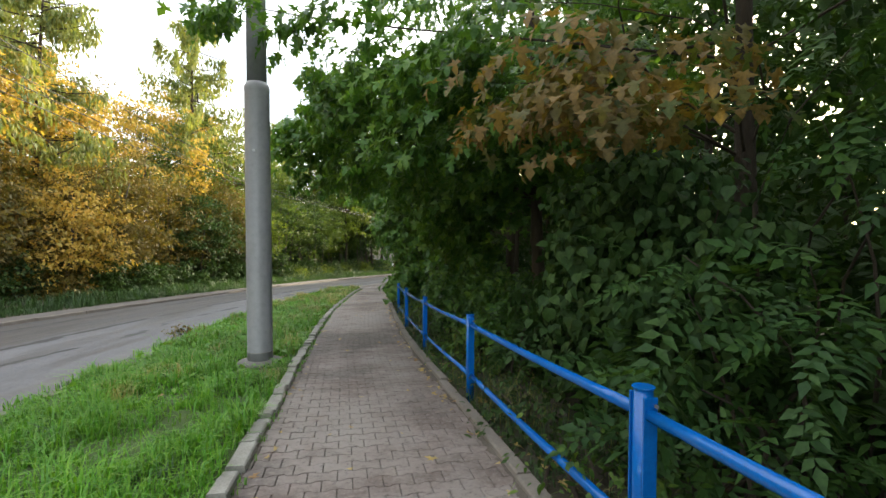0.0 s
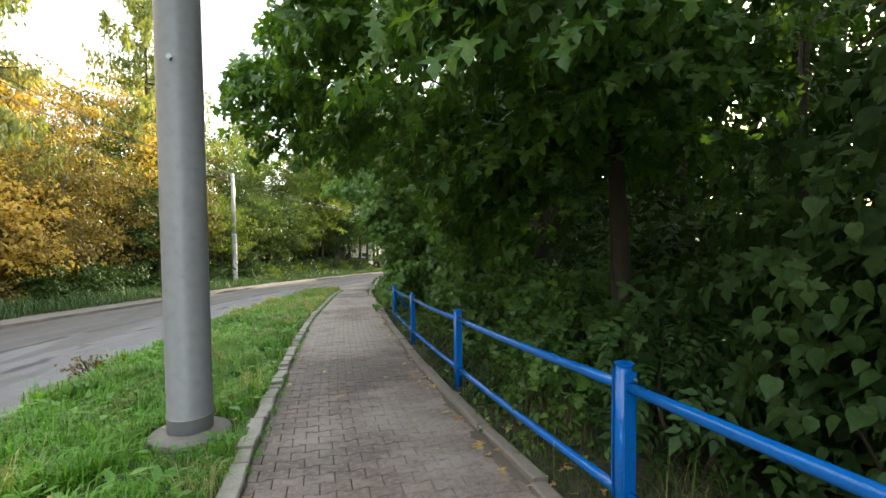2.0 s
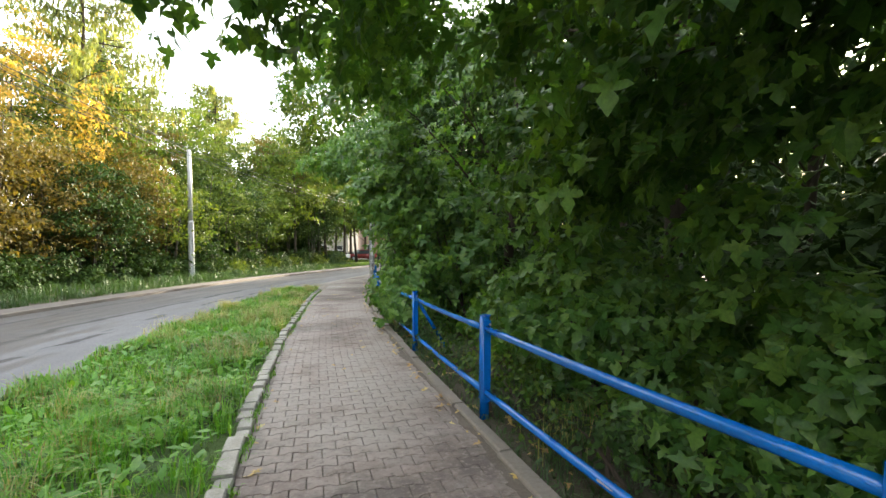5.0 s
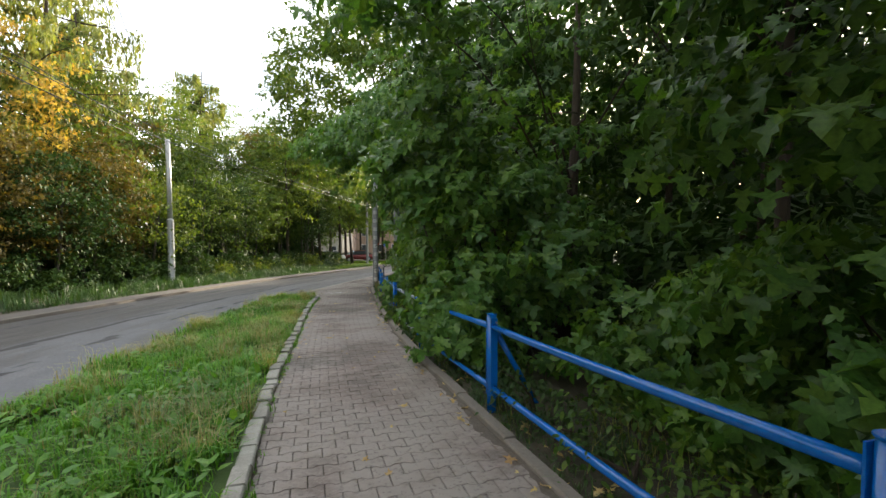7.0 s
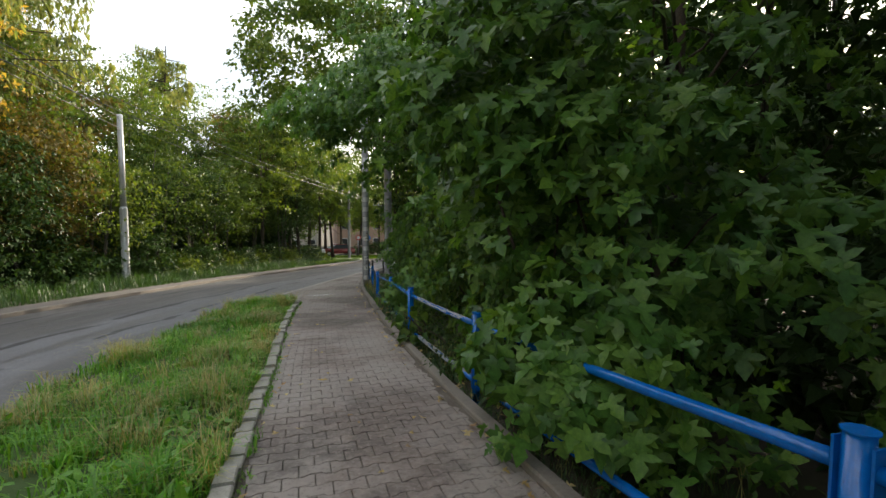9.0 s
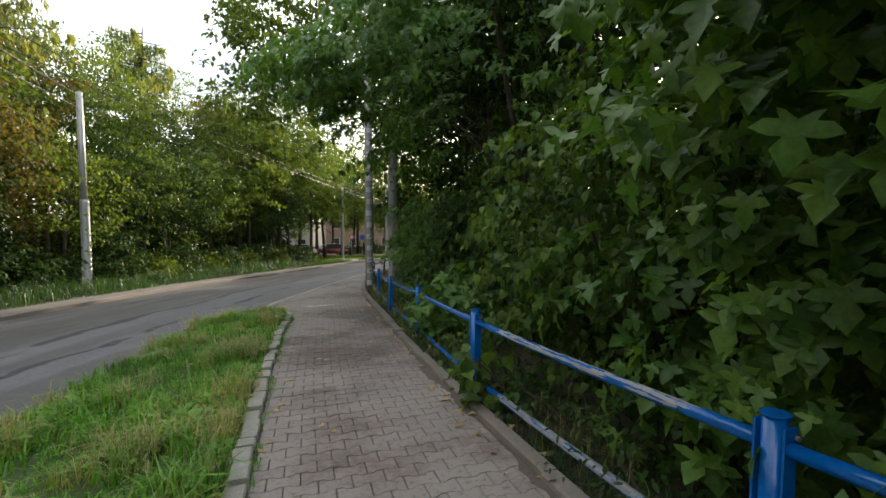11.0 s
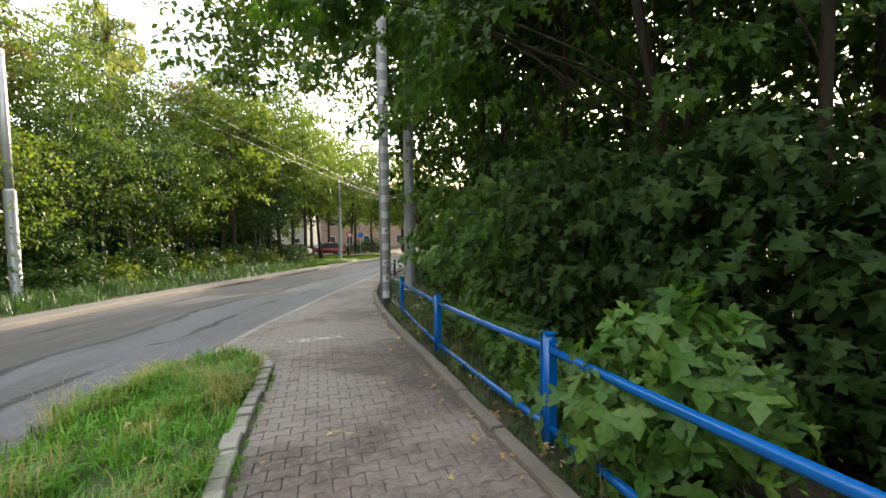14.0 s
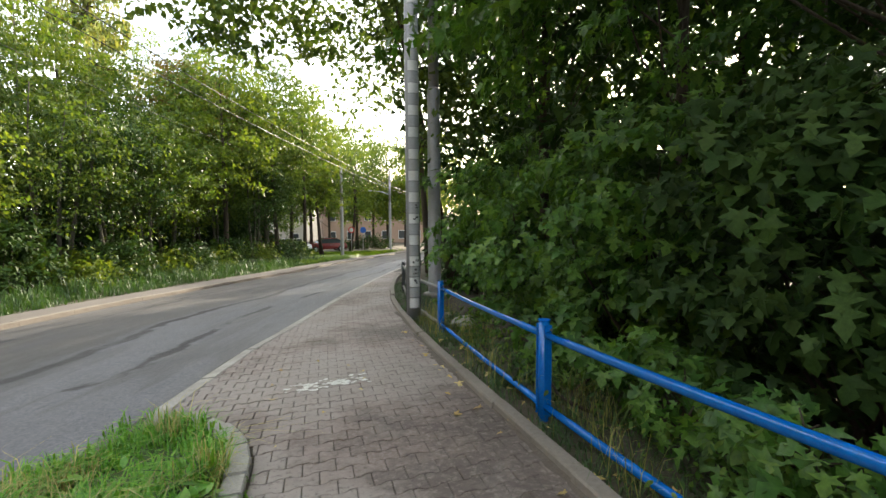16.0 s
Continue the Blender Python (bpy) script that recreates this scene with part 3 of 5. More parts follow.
# ---- poles, wires ----
def street_pole(x, y, z0, z_step, z_top, r0, r1, mat, label, flange=True, collar=True):
    root = thing("street_pole", (x, y, z0), label, "pole", "")
    hs, ht = z_step - z0, z_top - z0
    part("lower_tube", mesh_of("lower_tube", *lathe([(r0 * 1.01, 0.02), (r0 * 1.01, 0.19), (r0 * 1.035, 0.2), (r0 * 1.035, 0.215), (r0, 0.225), (r0 * 0.985, hs - 0.08), (r0 * 1.0, hs - 0.06), (r0 * 0.99, hs - 0.01), (r1 * 1.02, hs + 0.05)], 36), True), mat, root)
    part("upper_tube", mesh_of("upper_tube", *lathe([(r1, hs - 0.05), (r1 * 0.97, hs + (ht - hs) * 0.5), (r1 * 0.93, ht), (r1 * 0.5, ht + 0.03)], 32), True), mat, root)
    if flange:
        part("seam", mesh_of("seam", *lathe([(r0 * 1.036, 0.196), (r0 * 1.045, 0.204), (r0 * 1.036, 0.212)], 36), True), M_CONCRETE, root, "pale weld seam")
        part("base_collar", mesh_of("base_collar", *lathe([(r0 * 1.8, -0.06), (r0 * 1.8, 0.045), (r0 * 1.76, 0.06), (r0 * 1.15, 0.085), (r0 * 1.02, 0.087)], 40), True), M_COLLAR, root, "grey round concrete collar")
    return root


pole_near = street_pole(-1.165, 11.12, float(G(11.1)) + 0.01, 3.2, 8.2, 0.172, 0.135, M_POLE, "tall grey painted steel tram-wire pole on a round concrete collar")
part("eye_bolt", mesh_of("eye_bolt", *tube([(-0.01, -0.17, 3.02), (-0.01, -0.21, 3.02)], [0.014, 0.02], 8)), M_STEEL, pole_near)
street_pole(-7.3, 42.97, -2.95, 0.7, 4.97, 0.17, 0.125, M_STEEL, "stepped galvanised steel pole at the far roadside", False)
street_pole(4.3, 38.6, float(G(38.6)) - 0.05, 2.6, 7.6, 0.16, 0.13, M_POLE, "grey steel pole standing in the grass behind the fence", True)


def sticker_pole():
    x, y = 2.7, 35.23
    z0 = float(G(y)) - 0.03
    root = thing("sticker_pole", (x, y, z0), "grey pole wrapped with a column of pale and grey square stickers", "pole")
    part("tube", mesh_of("tube", *lathe([(0.125, 0), (0.122, 3), (0.115, 7.4), (0.06, 7.44)], 32), True), M_POLE, root)
    rng = random.Random(3)
    # squares one above the other on the side that faces up the walk
    for k in range(38):
        zc = 0.31 + k * 0.185
        r = 0.1275 - 0.0011 * zc
        mid, half = -1.65 + rng.uniform(-0.04, 0.04), 0.78
        v, f = [], []
        for i in range(7):
            a = mid - half + 2 * half * i / 6
            for zz in (zc - 0.083, zc + 0.083):
                v.append((r * math.cos(a), r * math.sin(a), zz))
        f = [(2 * i, 2 * i + 2, 2 * i + 3, 2 * i + 1) for i in range(6)]
        st = part("sticker", mesh_of("sticker", v, f), M_STICKER if k % 2 == 0 else M_STICKER2, root)
        if k in (2, 3, 4, 8, 9):
            for q in range(3):
                a0, zz = mid + rng.uniform(-0.4, 0.2), zc + rng.uniform(-0.05, 0.03)
                w, h = rng.uniform(0.2, 0.5), rng.uniform(0.015, 0.04)
                rr = r + 0.0025
                vv = [(rr * math.cos(a0 + w * s), rr * math.sin(a0 + w * s), zz + t) for s, t in ((0, 0), (1, 0), (1, h), (0, h))]
                part("print", mesh_of("print", vv, [(0, 1, 2, 3)]), M_INK, st)
    return root


sticker_pole()


def cable(a, b, sag, r=0.008, label="thin dark overhead cable"):
    a, b = Vector(a), Vector(b)
    pts = [a.lerp(b, s) - Vector((0, 0, sag * 4 * s * (1 - s))) for s in np.linspace(0, 1, 14)]
    tagged(part("overhead_cable", mesh_of("overhead_cable", *tube(pts, [r] * 14, 5), True), M_WIRE), label, "cable", "overhead cables")


def contact_wires():
    for off in (-0.35, 0.35):
        pts = [Vector((float((ROAD_N(y) + ROAD_F(y)) / 2) - 1.0 + off, y, float(G(y)) + 5.4)) for y in np.linspace(-8, 92, 34)]
        tagged(part("contact_wire", mesh_of("contact_wire", *tube(pts, [0.011] * len(pts), 5), True), M_WIRE), "overhead trolley wire running above the road", "cable", "overhead cables")


contact_wires()
cable((-1.165, 11.12, 6.3), (-7.3, 42.97, 4.7), 0.5)
cable((-1.165, 11.12, 5.6), (-7.3, 42.97, 4.2), 0.6)
cable((-7.3, 42.97, 4.6), (6.2, 67.0, 2.2), 0.5)
street_pole(-10.6, 14.0, float(G(14.0)) - 0.1, 3.0, 7.6, 0.17, 0.125, M_STEEL, "stepped galvanised steel pole on the far pavement", False)
cable((-7.3, 42.97, 4.85), (-10.6, 14.0, 7.3), 0.25, 0.014)
cable((-7.3, 42.97, 4.35), (-10.6, 14.0, 6.5), 0.3, 0.012)
cable((-1.165, 11.12, 7.4), (-13.0, 14.0, 7.6), 0.2)
cable((-7.3, 42.97, 4.8), (2.7, 35.23, 4.4), 0.15)
cable((4.3, 38.6, 5.0), (6.2, 67.0, 2.3), 0.4)
cable((6.2, 67.0, 2.0), (13.0, 78.0, 2.2), 0.2)


# ---- leaves ----
def fan(outline, fold=0.12, droop=0.12):
    """A leaf as a fan round its middle, folded along the midrib and drooping at the tip; it starts at the stalk."""
    pts = [(0.0, 0.35, 0.0)] + [(x, y, fold * abs(x) - droop * y * y) for x, y in outline]
    n = len(outline)
    return np.array(pts, float), np.array([(0, 1 + i, 1 + (i + 1) % n) for i in range(n)], int)


def mirrored(half):
    return half + [(-x, y) for x, y in reversed(half) if abs(x) > 1e-6]


MAPLE = fan(mirrored([(0.0, 0.06), (0.4, -0.13), (0.31, 0.12), (0.8, 0.42), (0.19, 0.45), (0.37, 0.74), (0.0, 1.14)]), 0.3, 0.36)
MAPLE_FINE = fan(mirrored([(0.0, 0.06), (0.24, -0.1), (0.43, -0.13), (0.31, 0.12), (0.58, 0.16), (0.82, 0.42), (0.46, 0.5), (0.19, 0.45), (0.37, 0.74), (0.0, 1.15)]), 0.3, 0.36)
BROAD = fan(mirrored([(0.0, 0.03), (0.2, 0.0), (0.39, 0.18), (0.44, 0.44), (0.37, 0.66), (0.14, 0.86), (0.0, 1.06)]), 0.32, 0.4)
OVAL = fan([(0.0, 0.0), (0.24, 0.3), (0.2, 0.65), (0.0, 1.0), (-0.2, 0.65), (-0.24, 0.3)], 0.15, 0.12)
SLIVER = (np.array([(-0.3, 0.1, 0.03), (0.34, 0.2, -0.02), (0.02, 1.0, -0.08)], float), np.array([(0, 1, 2)], int))
TRI = (np.array([(0, 0, 0), (0.36, 0.45, 0.05), (0, 1, -0.1), (-0.36, 0.45, 0.05)], float), np.array([(0, 1, 2), (0, 2, 3)], int))


def pinnate():
    v, f = [], []
    base = np.array([(0, 0, 0), (0.085, 0.12, 0.015), (0.0, 0.34, -0.05), (-0.085, 0.12, 0.015)])
    for i in range(4):
        for s in (-1, 1):
            a = s * (1.2 - 0.12 * i)
            rot = np.array([[math.cos(a), math.sin(a), 0], [-math.sin(a), math.cos(a), 0], [0, 0, 1]])
            o = len(v)
            v += list(base @ rot.T * (0.9 + 0.12 * i - 0.05 * i * i) + np.array([0, 0.18 + 0.2 * i, -0.25 * (0.18 + 0.2 * i) ** 2]))
            f += [(o, o + 1, o + 2), (o, o + 2, o + 3)]
    o = len(v)
    v += list(base * 1.1 + np.array([0, 0.88, -0.2]))
    f += [(o, o + 1, o + 2), (o, o + 2, o + 3)]
    return np.array(v), np.array(f, int)


PINNATE = pinnate()


def place_leaves(name, template, pos, heading, tilt, size, mat, parent=None, label="", roll=None):
    """One mesh of many leaves: heading is the way the tip points, tilt the droop below level, both in radians."""
    V, F = template
    n = len(pos)
    if n == 0:
        return None
    ch, sh, ct, st = np.cos(heading), np.sin(heading), np.cos(tilt), np.sin(tilt)
    tip = np.stack([ch * ct, sh * ct, -st], 1)
    side = np.stack([sh, -ch, np.zeros(n)], 1)
    nrm = np.cross(side, tip)
    if roll is not None:
        c, s = np.cos(roll)[:, None], np.sin(roll)[:, None]
        side, nrm = side * c + nrm * s, nrm * c - side * s
    size = np.asarray(size)[:, None, None]
    P = pos[:, None, :] + size * (V[None, :, 0:1] * side[:, None] + V[None, :, 1:2] * tip[:, None] + V[None, :, 2:3] * nrm[:, None])
    faces = (F[None] + (np.arange(n) * len(V))[:, None, None]).reshape(-1, 3)
    me = mesh_arrays(name, P.reshape(-1, 3), faces)
    return part(name, me, mat, parent, label)


def sprays(rng, centres, radius, per, flat=0.35):
    """Leaf places in flattened sprays round the centres, with the way out of each spray as heading."""
    n = len(centres)
    c = np.repeat(centres, per, 0)
    r = np.repeat(np.asarray(radius), per) * rng.random(n * per) ** 0.5
    a = rng.random(n * per) * 2 * np.pi
    lean = np.repeat(rng.normal(0, 0.3, (n, 2)), per, 0)
    dx, dy = np.cos(a) * r, np.sin(a) * r
    dz = rng.normal(0, 1, n * per) * np.repeat(np.asarray(radius), per) * flat * 0.5 + lean[:, 0] * dx + lean[:, 1] * dy - 0.18 * r
    return c + np.stack([dx, dy, dz], 1), a


def shingles(rng, centres, heading, length, per):
    """Leaves of drooping fan-shaped twigs that overlap like shingles: places, headings and droops."""
    n = len(centres)
    L = np.repeat(np.asarray(length), per)
    h = np.repeat(heading, per)
    u = rng.random(n * per) ** 0.7
    v = (rng.random(n * per) * 2 - 1) * (0.75 - 0.3 * u)
    sag = np.repeat(0.25 + 0.45 * rng.random(n), per)
    du, dv = u * L - 0.5 * L, v * L
    dz = -sag * u * u * L + rng.normal(0, 0.045, n * per) + 0.12 * v * L * np.repeat(rng.normal(0, 1, n), per)
    c, s = np.cos(h), np.sin(h)
    pos = np.repeat(centres, per, 0) + np.stack([c * du - s * dv, s * du + c * dv, dz], 1)
    return pos, h + v * 1.3 + rng.normal(0, 0.5, n * per), np.clip(0.2 + 0.8 * u * sag * 2 + rng.normal(0, 0.42, n * per), -0.6, 1.5)


def outward(rng, points, middle, light=0.6):
    """The way a twig points: away from the middle of its crown and towards the open road."""
    d = points[:, :2] - np.asarray(middle)[:2]
    d = d / (np.linalg.norm(d, axis=1)[:, None] + 0.15) + np.array([-light, -light * 0.35]) + rng.normal(0, 0.3, d.shape)
    return np.arctan2(d[:, 1], d[:, 0])


def shell_points(rng, centre, radii, n, inner=0.45, low=-0.75):
    """Points in the outer part of a lumpy crown."""
    d = rng.normal(0, 1, (n * 2, 3))
    d /= np.linalg.norm(d, axis=1)[:, None]
    d = d[d[:, 2] > low][:n]
    lump = 1 + 0.22 * np.sin(3.1 * d[:, 0] + 2.3 * d[:, 1] * 2 + centre[0]) * np.cos(2.7 * d[:, 2] * 2 + centre[1]) + 0.12 * np.sin(7 * d[:, 1] + 5 * d[:, 0])
    s = (inner + (1 - inner) * rng.random(len(d)) ** 0.5) * lump
    return np.asarray(centre) + d * s[:, None] * np.asarray(radii)


def trunk_mesh(rng, base, top, r0, r1, bend=0.25, roots=True, seg=12):
    b, t = Vector(base), Vector(top)
    pts, rad = [], []
    off = Vector((rng.normal() * bend, rng.normal() * bend, 0))
    for i, s in enumerate(np.linspace(0, 1, 9)):
        w = math.sin(s * math.pi) * off + 0.3 * bend * Vector((math.sin(5 * s + base[0]), math.cos(4 * s + base[1]), 0)) * s * (1 - s)
        pts.append(b.lerp(t, s) + w)
        rad.append(r0 + (r1 - r0) * s + (0.35 * r0 * math.exp(-s * 22) if roots else 0))
    return pts, tube(pts, rad, seg)


def limb(rng, start, end, r, rise=0.25):
    a, b = Vector(start), Vector(end)
    n = 6
    L = (b - a).length
    side = Vector((rng.normal(), rng.normal(), 0)) * 0.13 * L
    pts = [a.lerp(b, s) + Vector((0, 0, rise * L * s * (1 - s))) + side * math.sin(math.pi * s) for s in np.linspace(0, 1, n)]
    return pts, tube(pts, [r * (1 - 0.82 * s) for s in np.linspace(0, 1, n)], 6, False)


def tree(name, x, y, height, crown_r, mat, bark, label, seed, template=TRI, leaf=0.2, clumps=160, per=22, spray=0.7, trunk_r=0.16, crown_low=0.25, category="tree", group="", offset=(0, 0), stems=1, flat=0.45, tall=1.0, boughs=(), tint=None, limbs=7, layered=False):
    """A trunk with limbs to the clumps of its crown."""
    rng = np.random.default_rng(seed)
    z0 = float(terrain(x, y)) - 0.08
    root = thing(name, (x, y, z0), label, category, group)
    wood = []
    low = height * crown_low
    cz = (height + low) / 2
    centre = (offset[0], offset[1], cz)
    radii = (crown_r, crown_r, (height - low) / 2 * tall)
    top = (offset[0] * 0.8, offset[1] * 0.8, height * 0.9)
    for s in range(stems):
        d = (rng.normal(0, 0.25), rng.normal(0, 0.25)) if stems > 1 else (0, 0)
        spine, tm = trunk_mesh(rng, (d[0] * 0.8, d[1] * 0.8, 0), (top[0] + d[0] * 4, top[1] + d[1] * 4, top[2]), trunk_r, trunk_r * 0.18, 0.09 if layered else 0.2)
        wood.append(tm)
    c = shell_points(rng, centre, radii, clumps)
    for bx, by, bz, rx, ry, rz, n in boughs:
        at = (bx - x, by - y, float(G(by)) + bz - z0)
        more = shell_points(rng, at, (rx, ry, rz), n, 0.3, -0.95)
        for q in more[:1]:
            k = 3 + int(rng.random() * 2)
            wood.append(limb(rng, spine[k], q, trunk_r * 0.12, 0.25)[1])
        if tint is not None and bz < 3.2:
            pos, a, droop = shingles(rng, more, outward(rng, more, at), 0.55 * (0.6 + 0.8 * rng.random(len(more))), 15)
            place_leaves("bronze_foliage", template, pos, a, droop, leaf * (0.6 + 0.6 * rng.random(len(pos))), tint, root, "withering bronze-brown leaves")
        else:
            c = np.concatenate([c, more])
    pick = rng.choice(len(c), min(limbs, len(c)), replace=False)
    for i in pick:
        s = np.clip((c[i][2] - 0.25 * height) / (height * 0.9) * 0.8 - 0.25 * rng.random() + 0.05, 0.3 + 0.3 * rng.random(), 0.9)
        j = s * 8
        k = int(j)
        p = spine[k].lerp(spine[min(k + 1, 8)], j - k)
        wood.append(limb(rng, p, c[i], trunk_r * 0.17 * (1.15 - s * 0.5))[1])
    part("trunk", mesh_of("trunk", *joined(wood), True), bark, root)
    if layered:
        pos, a, tilt = shingles(rng, c, outward(rng, c, centre), spray * 1.15 * (0.6 + 0.8 * rng.random(len(c))), per)
        size = leaf * (0.6 + 0.6 * rng.random(len(pos)))
        place_leaves("crown", template, pos, a, tilt, size, mat, root, "", rng.normal(0, 0.3, len(pos)))
        return root
    pos, a = sprays(rng, c, spray * (0.6 + 0.8 * rng.random(len(c))), per, flat)
    tilt = np.clip(rng.normal(0.55, 0.6, len(pos)), -0.6, 1.6)
    size = leaf * (0.65 + 0.7 * rng.random(len(pos)))
    place_leaves("crown", template, pos, a + rng.normal(0, 0.7, len(pos)), tilt, size, mat, root, "", rng.normal(0, 0.6, len(pos)))
    return root


def bush(name, cx, cy, cz, rx, ry, rz, mat, label, seed, template, leaf, clumps, per, spray, category="shrub", stem_at=None, flat=0.4, wood_n=12, tilt_mid=0.6, bark=None, inner=0.5, layered=False):
    """Stems from the ground to the sprays of a low leafy mass."""
    rng = np.random.default_rng(seed)
    bx, by = stem_at if stem_at else (cx, cy)
    z0 = float(terrain(bx, by)) - 0.06
    root = thing(name, (bx, by, z0), label, category)
    c = shell_points(rng, (cx - bx, cy - by, cz - z0), (rx, ry, rz), clumps, inner, -0.95)
    c = c[c[:, 2] > 0.05]
    for i in rng.choice(len(c), min(wood_n, len(c)), replace=False):
        part("stem", mesh_of("stem", *limb(rng, (rng.normal(0, 0.12), rng.normal(0, 0.12), 0), c[i], 0.022, 0.3)[1], True), bark or M_BARK, root)
    if layered:
        pos, a, tilt = shingles(rng, c, outward(rng, c, (cx - bx, cy - by)), spray * 1.15 * (0.6 + 0.8 * rng.random(len(c))), per)
        place_leaves("leaves", template, pos, a, tilt, leaf * (0.45 + 0.8 * rng.random(len(pos))), mat, root, "", rng.normal(0, 0.42, len(pos)))
        return root
    pos, a = sprays(rng, c, spray * (0.6 + 0.8 * rng.random(len(c))), per, flat)
    tilt = np.clip(rng.normal(tilt_mid - 0.15, 0.5, len(pos)), -0.5, 1.6)
    place_leaves("leaves", template, pos, a + rng.normal(0, 0.6, len(pos)), tilt, leaf * (0.45 + 0.8 * rng.random(len(pos))), mat, root, "", rng.normal(0, 0.45, len(pos)))
    return root


# ---- trees and shrubs behind the fence ----
# near maples whose boughs reach out over the walk
# last two boughs of the first maple: out of view, added for shade
tree("maple_tree", 4.3, 8.3, 9.5, 2.6, L_MAPLE, M_BARK, "mature maple with green and bronze leaves behind the fence", 11, MAPLE, 0.12, 100, 30, 0.55, 0.15, 0.45, offset=(0.1, 0.5), tint=L_MAPLE_BROWN, layered=True, boughs=[(2.2, 7.8, 2.95, 1.1, 1.0, 0.5, 54), (1.9, 10.4, 3.4, 1.4, 1.2, 0.8, 60), (1.2, 9.8, 4.2, 1.1, 1.1, 0.6, 36), (-0.9, 10.0, 4.5, 0.9, 0.5, 0.25, 12), (3.0, 6.4, 5.0, 1.3, 1.6, 0.8, 56), (3.0, 4.2, 4.6, 1.2, 1.4, 0.8, 40)])
tree("maple_tree", 3.35, 11.85, 9.0, 3.2, L_MAPLE, M_BARK, "mature maple with boughs hanging over the walk", 12, MAPLE_FINE, 0.13, 170, 26, 0.55, 0.135, 0.3, offset=(-0.2, 0.4), layered=True, boughs=[(0.4, 11.9, 4.3, 1.3, 1.4, 0.6, 44), (-0.1, 14.6, 3.9, 1.3, 1.4, 0.8, 66), (1.7, 13.2, 3.2, 0.9, 1.4, 0.7, 54), (2.7, 12.9, 2.9, 0.7, 1.0, 0.8, 50), (2.5, 14.4, 2.5, 0.7, 1.2, 0.9, 56), (-0.8, 14.9, 4.4, 0.9, 0.9, 0.5, 28), (0.3, 13.2, 4.7, 1.1, 1.2, 0.6, 40), (4.2, 12.3, 3.5, 1.1, 1.2, 1.1, 70), (2.7, 11.2, 3.3, 0.9, 0.9, 0.5, 48), (3.6, 10.9, 4.4, 1.0, 0.9, 0.7, 50)])
tree("maple_tree", 4.0, 16.2, 9.5, 3.0, L_MAPLE, M_BARK, "mature maple with dark green leaves behind the fence", 13, MAPLE, 0.12, 130, 30, 0.6, 0.15, 0.4, offset=(-0.3, 0), layered=True, boughs=[(0.9, 16.9, 4.1, 1.0, 1.2, 0.8, 42), (2.4, 16.0, 2.6, 0.6, 1.0, 0.9, 44)])
tree("maple_tree", 4.4, 22.2, 9.0, 2.9, L_MAPLE, M_BARK, "mature maple with dark green leaves behind the fence", 14, MAPLE_FINE, 0.12, 120, 28, 0.6, 0.15, 0.3, offset=(0.5, 0.2), layered=True, boughs=[(1.6, 21.0, 3.0, 0.75, 1.2, 1.3, 90), (1.1, 20.2, 5.0, 1.1, 1.3, 0.8, 56)])
tree("maple_tree", 5.7, 28.9, 9.5, 3.3, L_MAPLE, M_BARK, "tall maple reaching over the walk beside the fence", 15, MAPLE, 0.125, 190, 30, 0.6, 0.13, 0.32, offset=(-1.8, 1.2), layered=True, boughs=[(4.0, 34.0, 5.2, 0.9, 1.5, 1.6, 60), (0.5, 29.6, 5.1, 1.1, 1.2, 0.7, 44), (1.4, 31.4, 5.2, 1.1, 1.2, 0.8, 40), (1.8, 27.4, 4.9, 1.0, 1.3, 1.1, 44)])
# deeper wood; its shade is put into the dark leaf colour
wood_rng = random.Random(21)
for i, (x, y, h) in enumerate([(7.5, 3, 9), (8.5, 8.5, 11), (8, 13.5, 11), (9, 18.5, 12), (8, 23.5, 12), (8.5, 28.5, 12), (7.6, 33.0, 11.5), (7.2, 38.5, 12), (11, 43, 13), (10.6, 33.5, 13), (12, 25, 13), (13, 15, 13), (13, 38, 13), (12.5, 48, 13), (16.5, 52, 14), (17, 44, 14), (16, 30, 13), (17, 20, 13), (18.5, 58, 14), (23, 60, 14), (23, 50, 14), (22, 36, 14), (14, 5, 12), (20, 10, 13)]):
    tree("deciduous_tree", x, y, h + (3.0 if y > 46 else 4.5 if x > 10 else 1.5), wood_rng.uniform(2.8, 3.6), L_SHADETONE, M_BARK, "tall deciduous tree, the wood shade put into its leaf colour", 100 + i, SLIVER, 0.27 if x < 10 else 0.36, (110 if 8 < y < 15 else 145 if y < 27 else 122) if x < 10 else 120 if y < 27 else 108, 40, 0.8, wood_rng.uniform(0.1, 0.17), 0.12, group="wood behind the fence")
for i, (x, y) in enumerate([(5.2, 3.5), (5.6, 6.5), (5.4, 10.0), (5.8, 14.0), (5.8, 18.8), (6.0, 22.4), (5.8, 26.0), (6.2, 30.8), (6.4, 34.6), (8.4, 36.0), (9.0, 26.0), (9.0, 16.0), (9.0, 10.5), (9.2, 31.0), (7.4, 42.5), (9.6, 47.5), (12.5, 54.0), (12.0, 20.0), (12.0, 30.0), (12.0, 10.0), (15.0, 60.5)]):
    bush("undergrowth_shrub", x, y, float(terrain(x, y)) + 1.5, 1.7, 1.9, 1.7, L_SHADETONE, "undergrowth shrub in the wood, shade put into its leaf colour", 200 + i, SLIVER, 0.25, 120, 36, 0.6, wood_n=8)
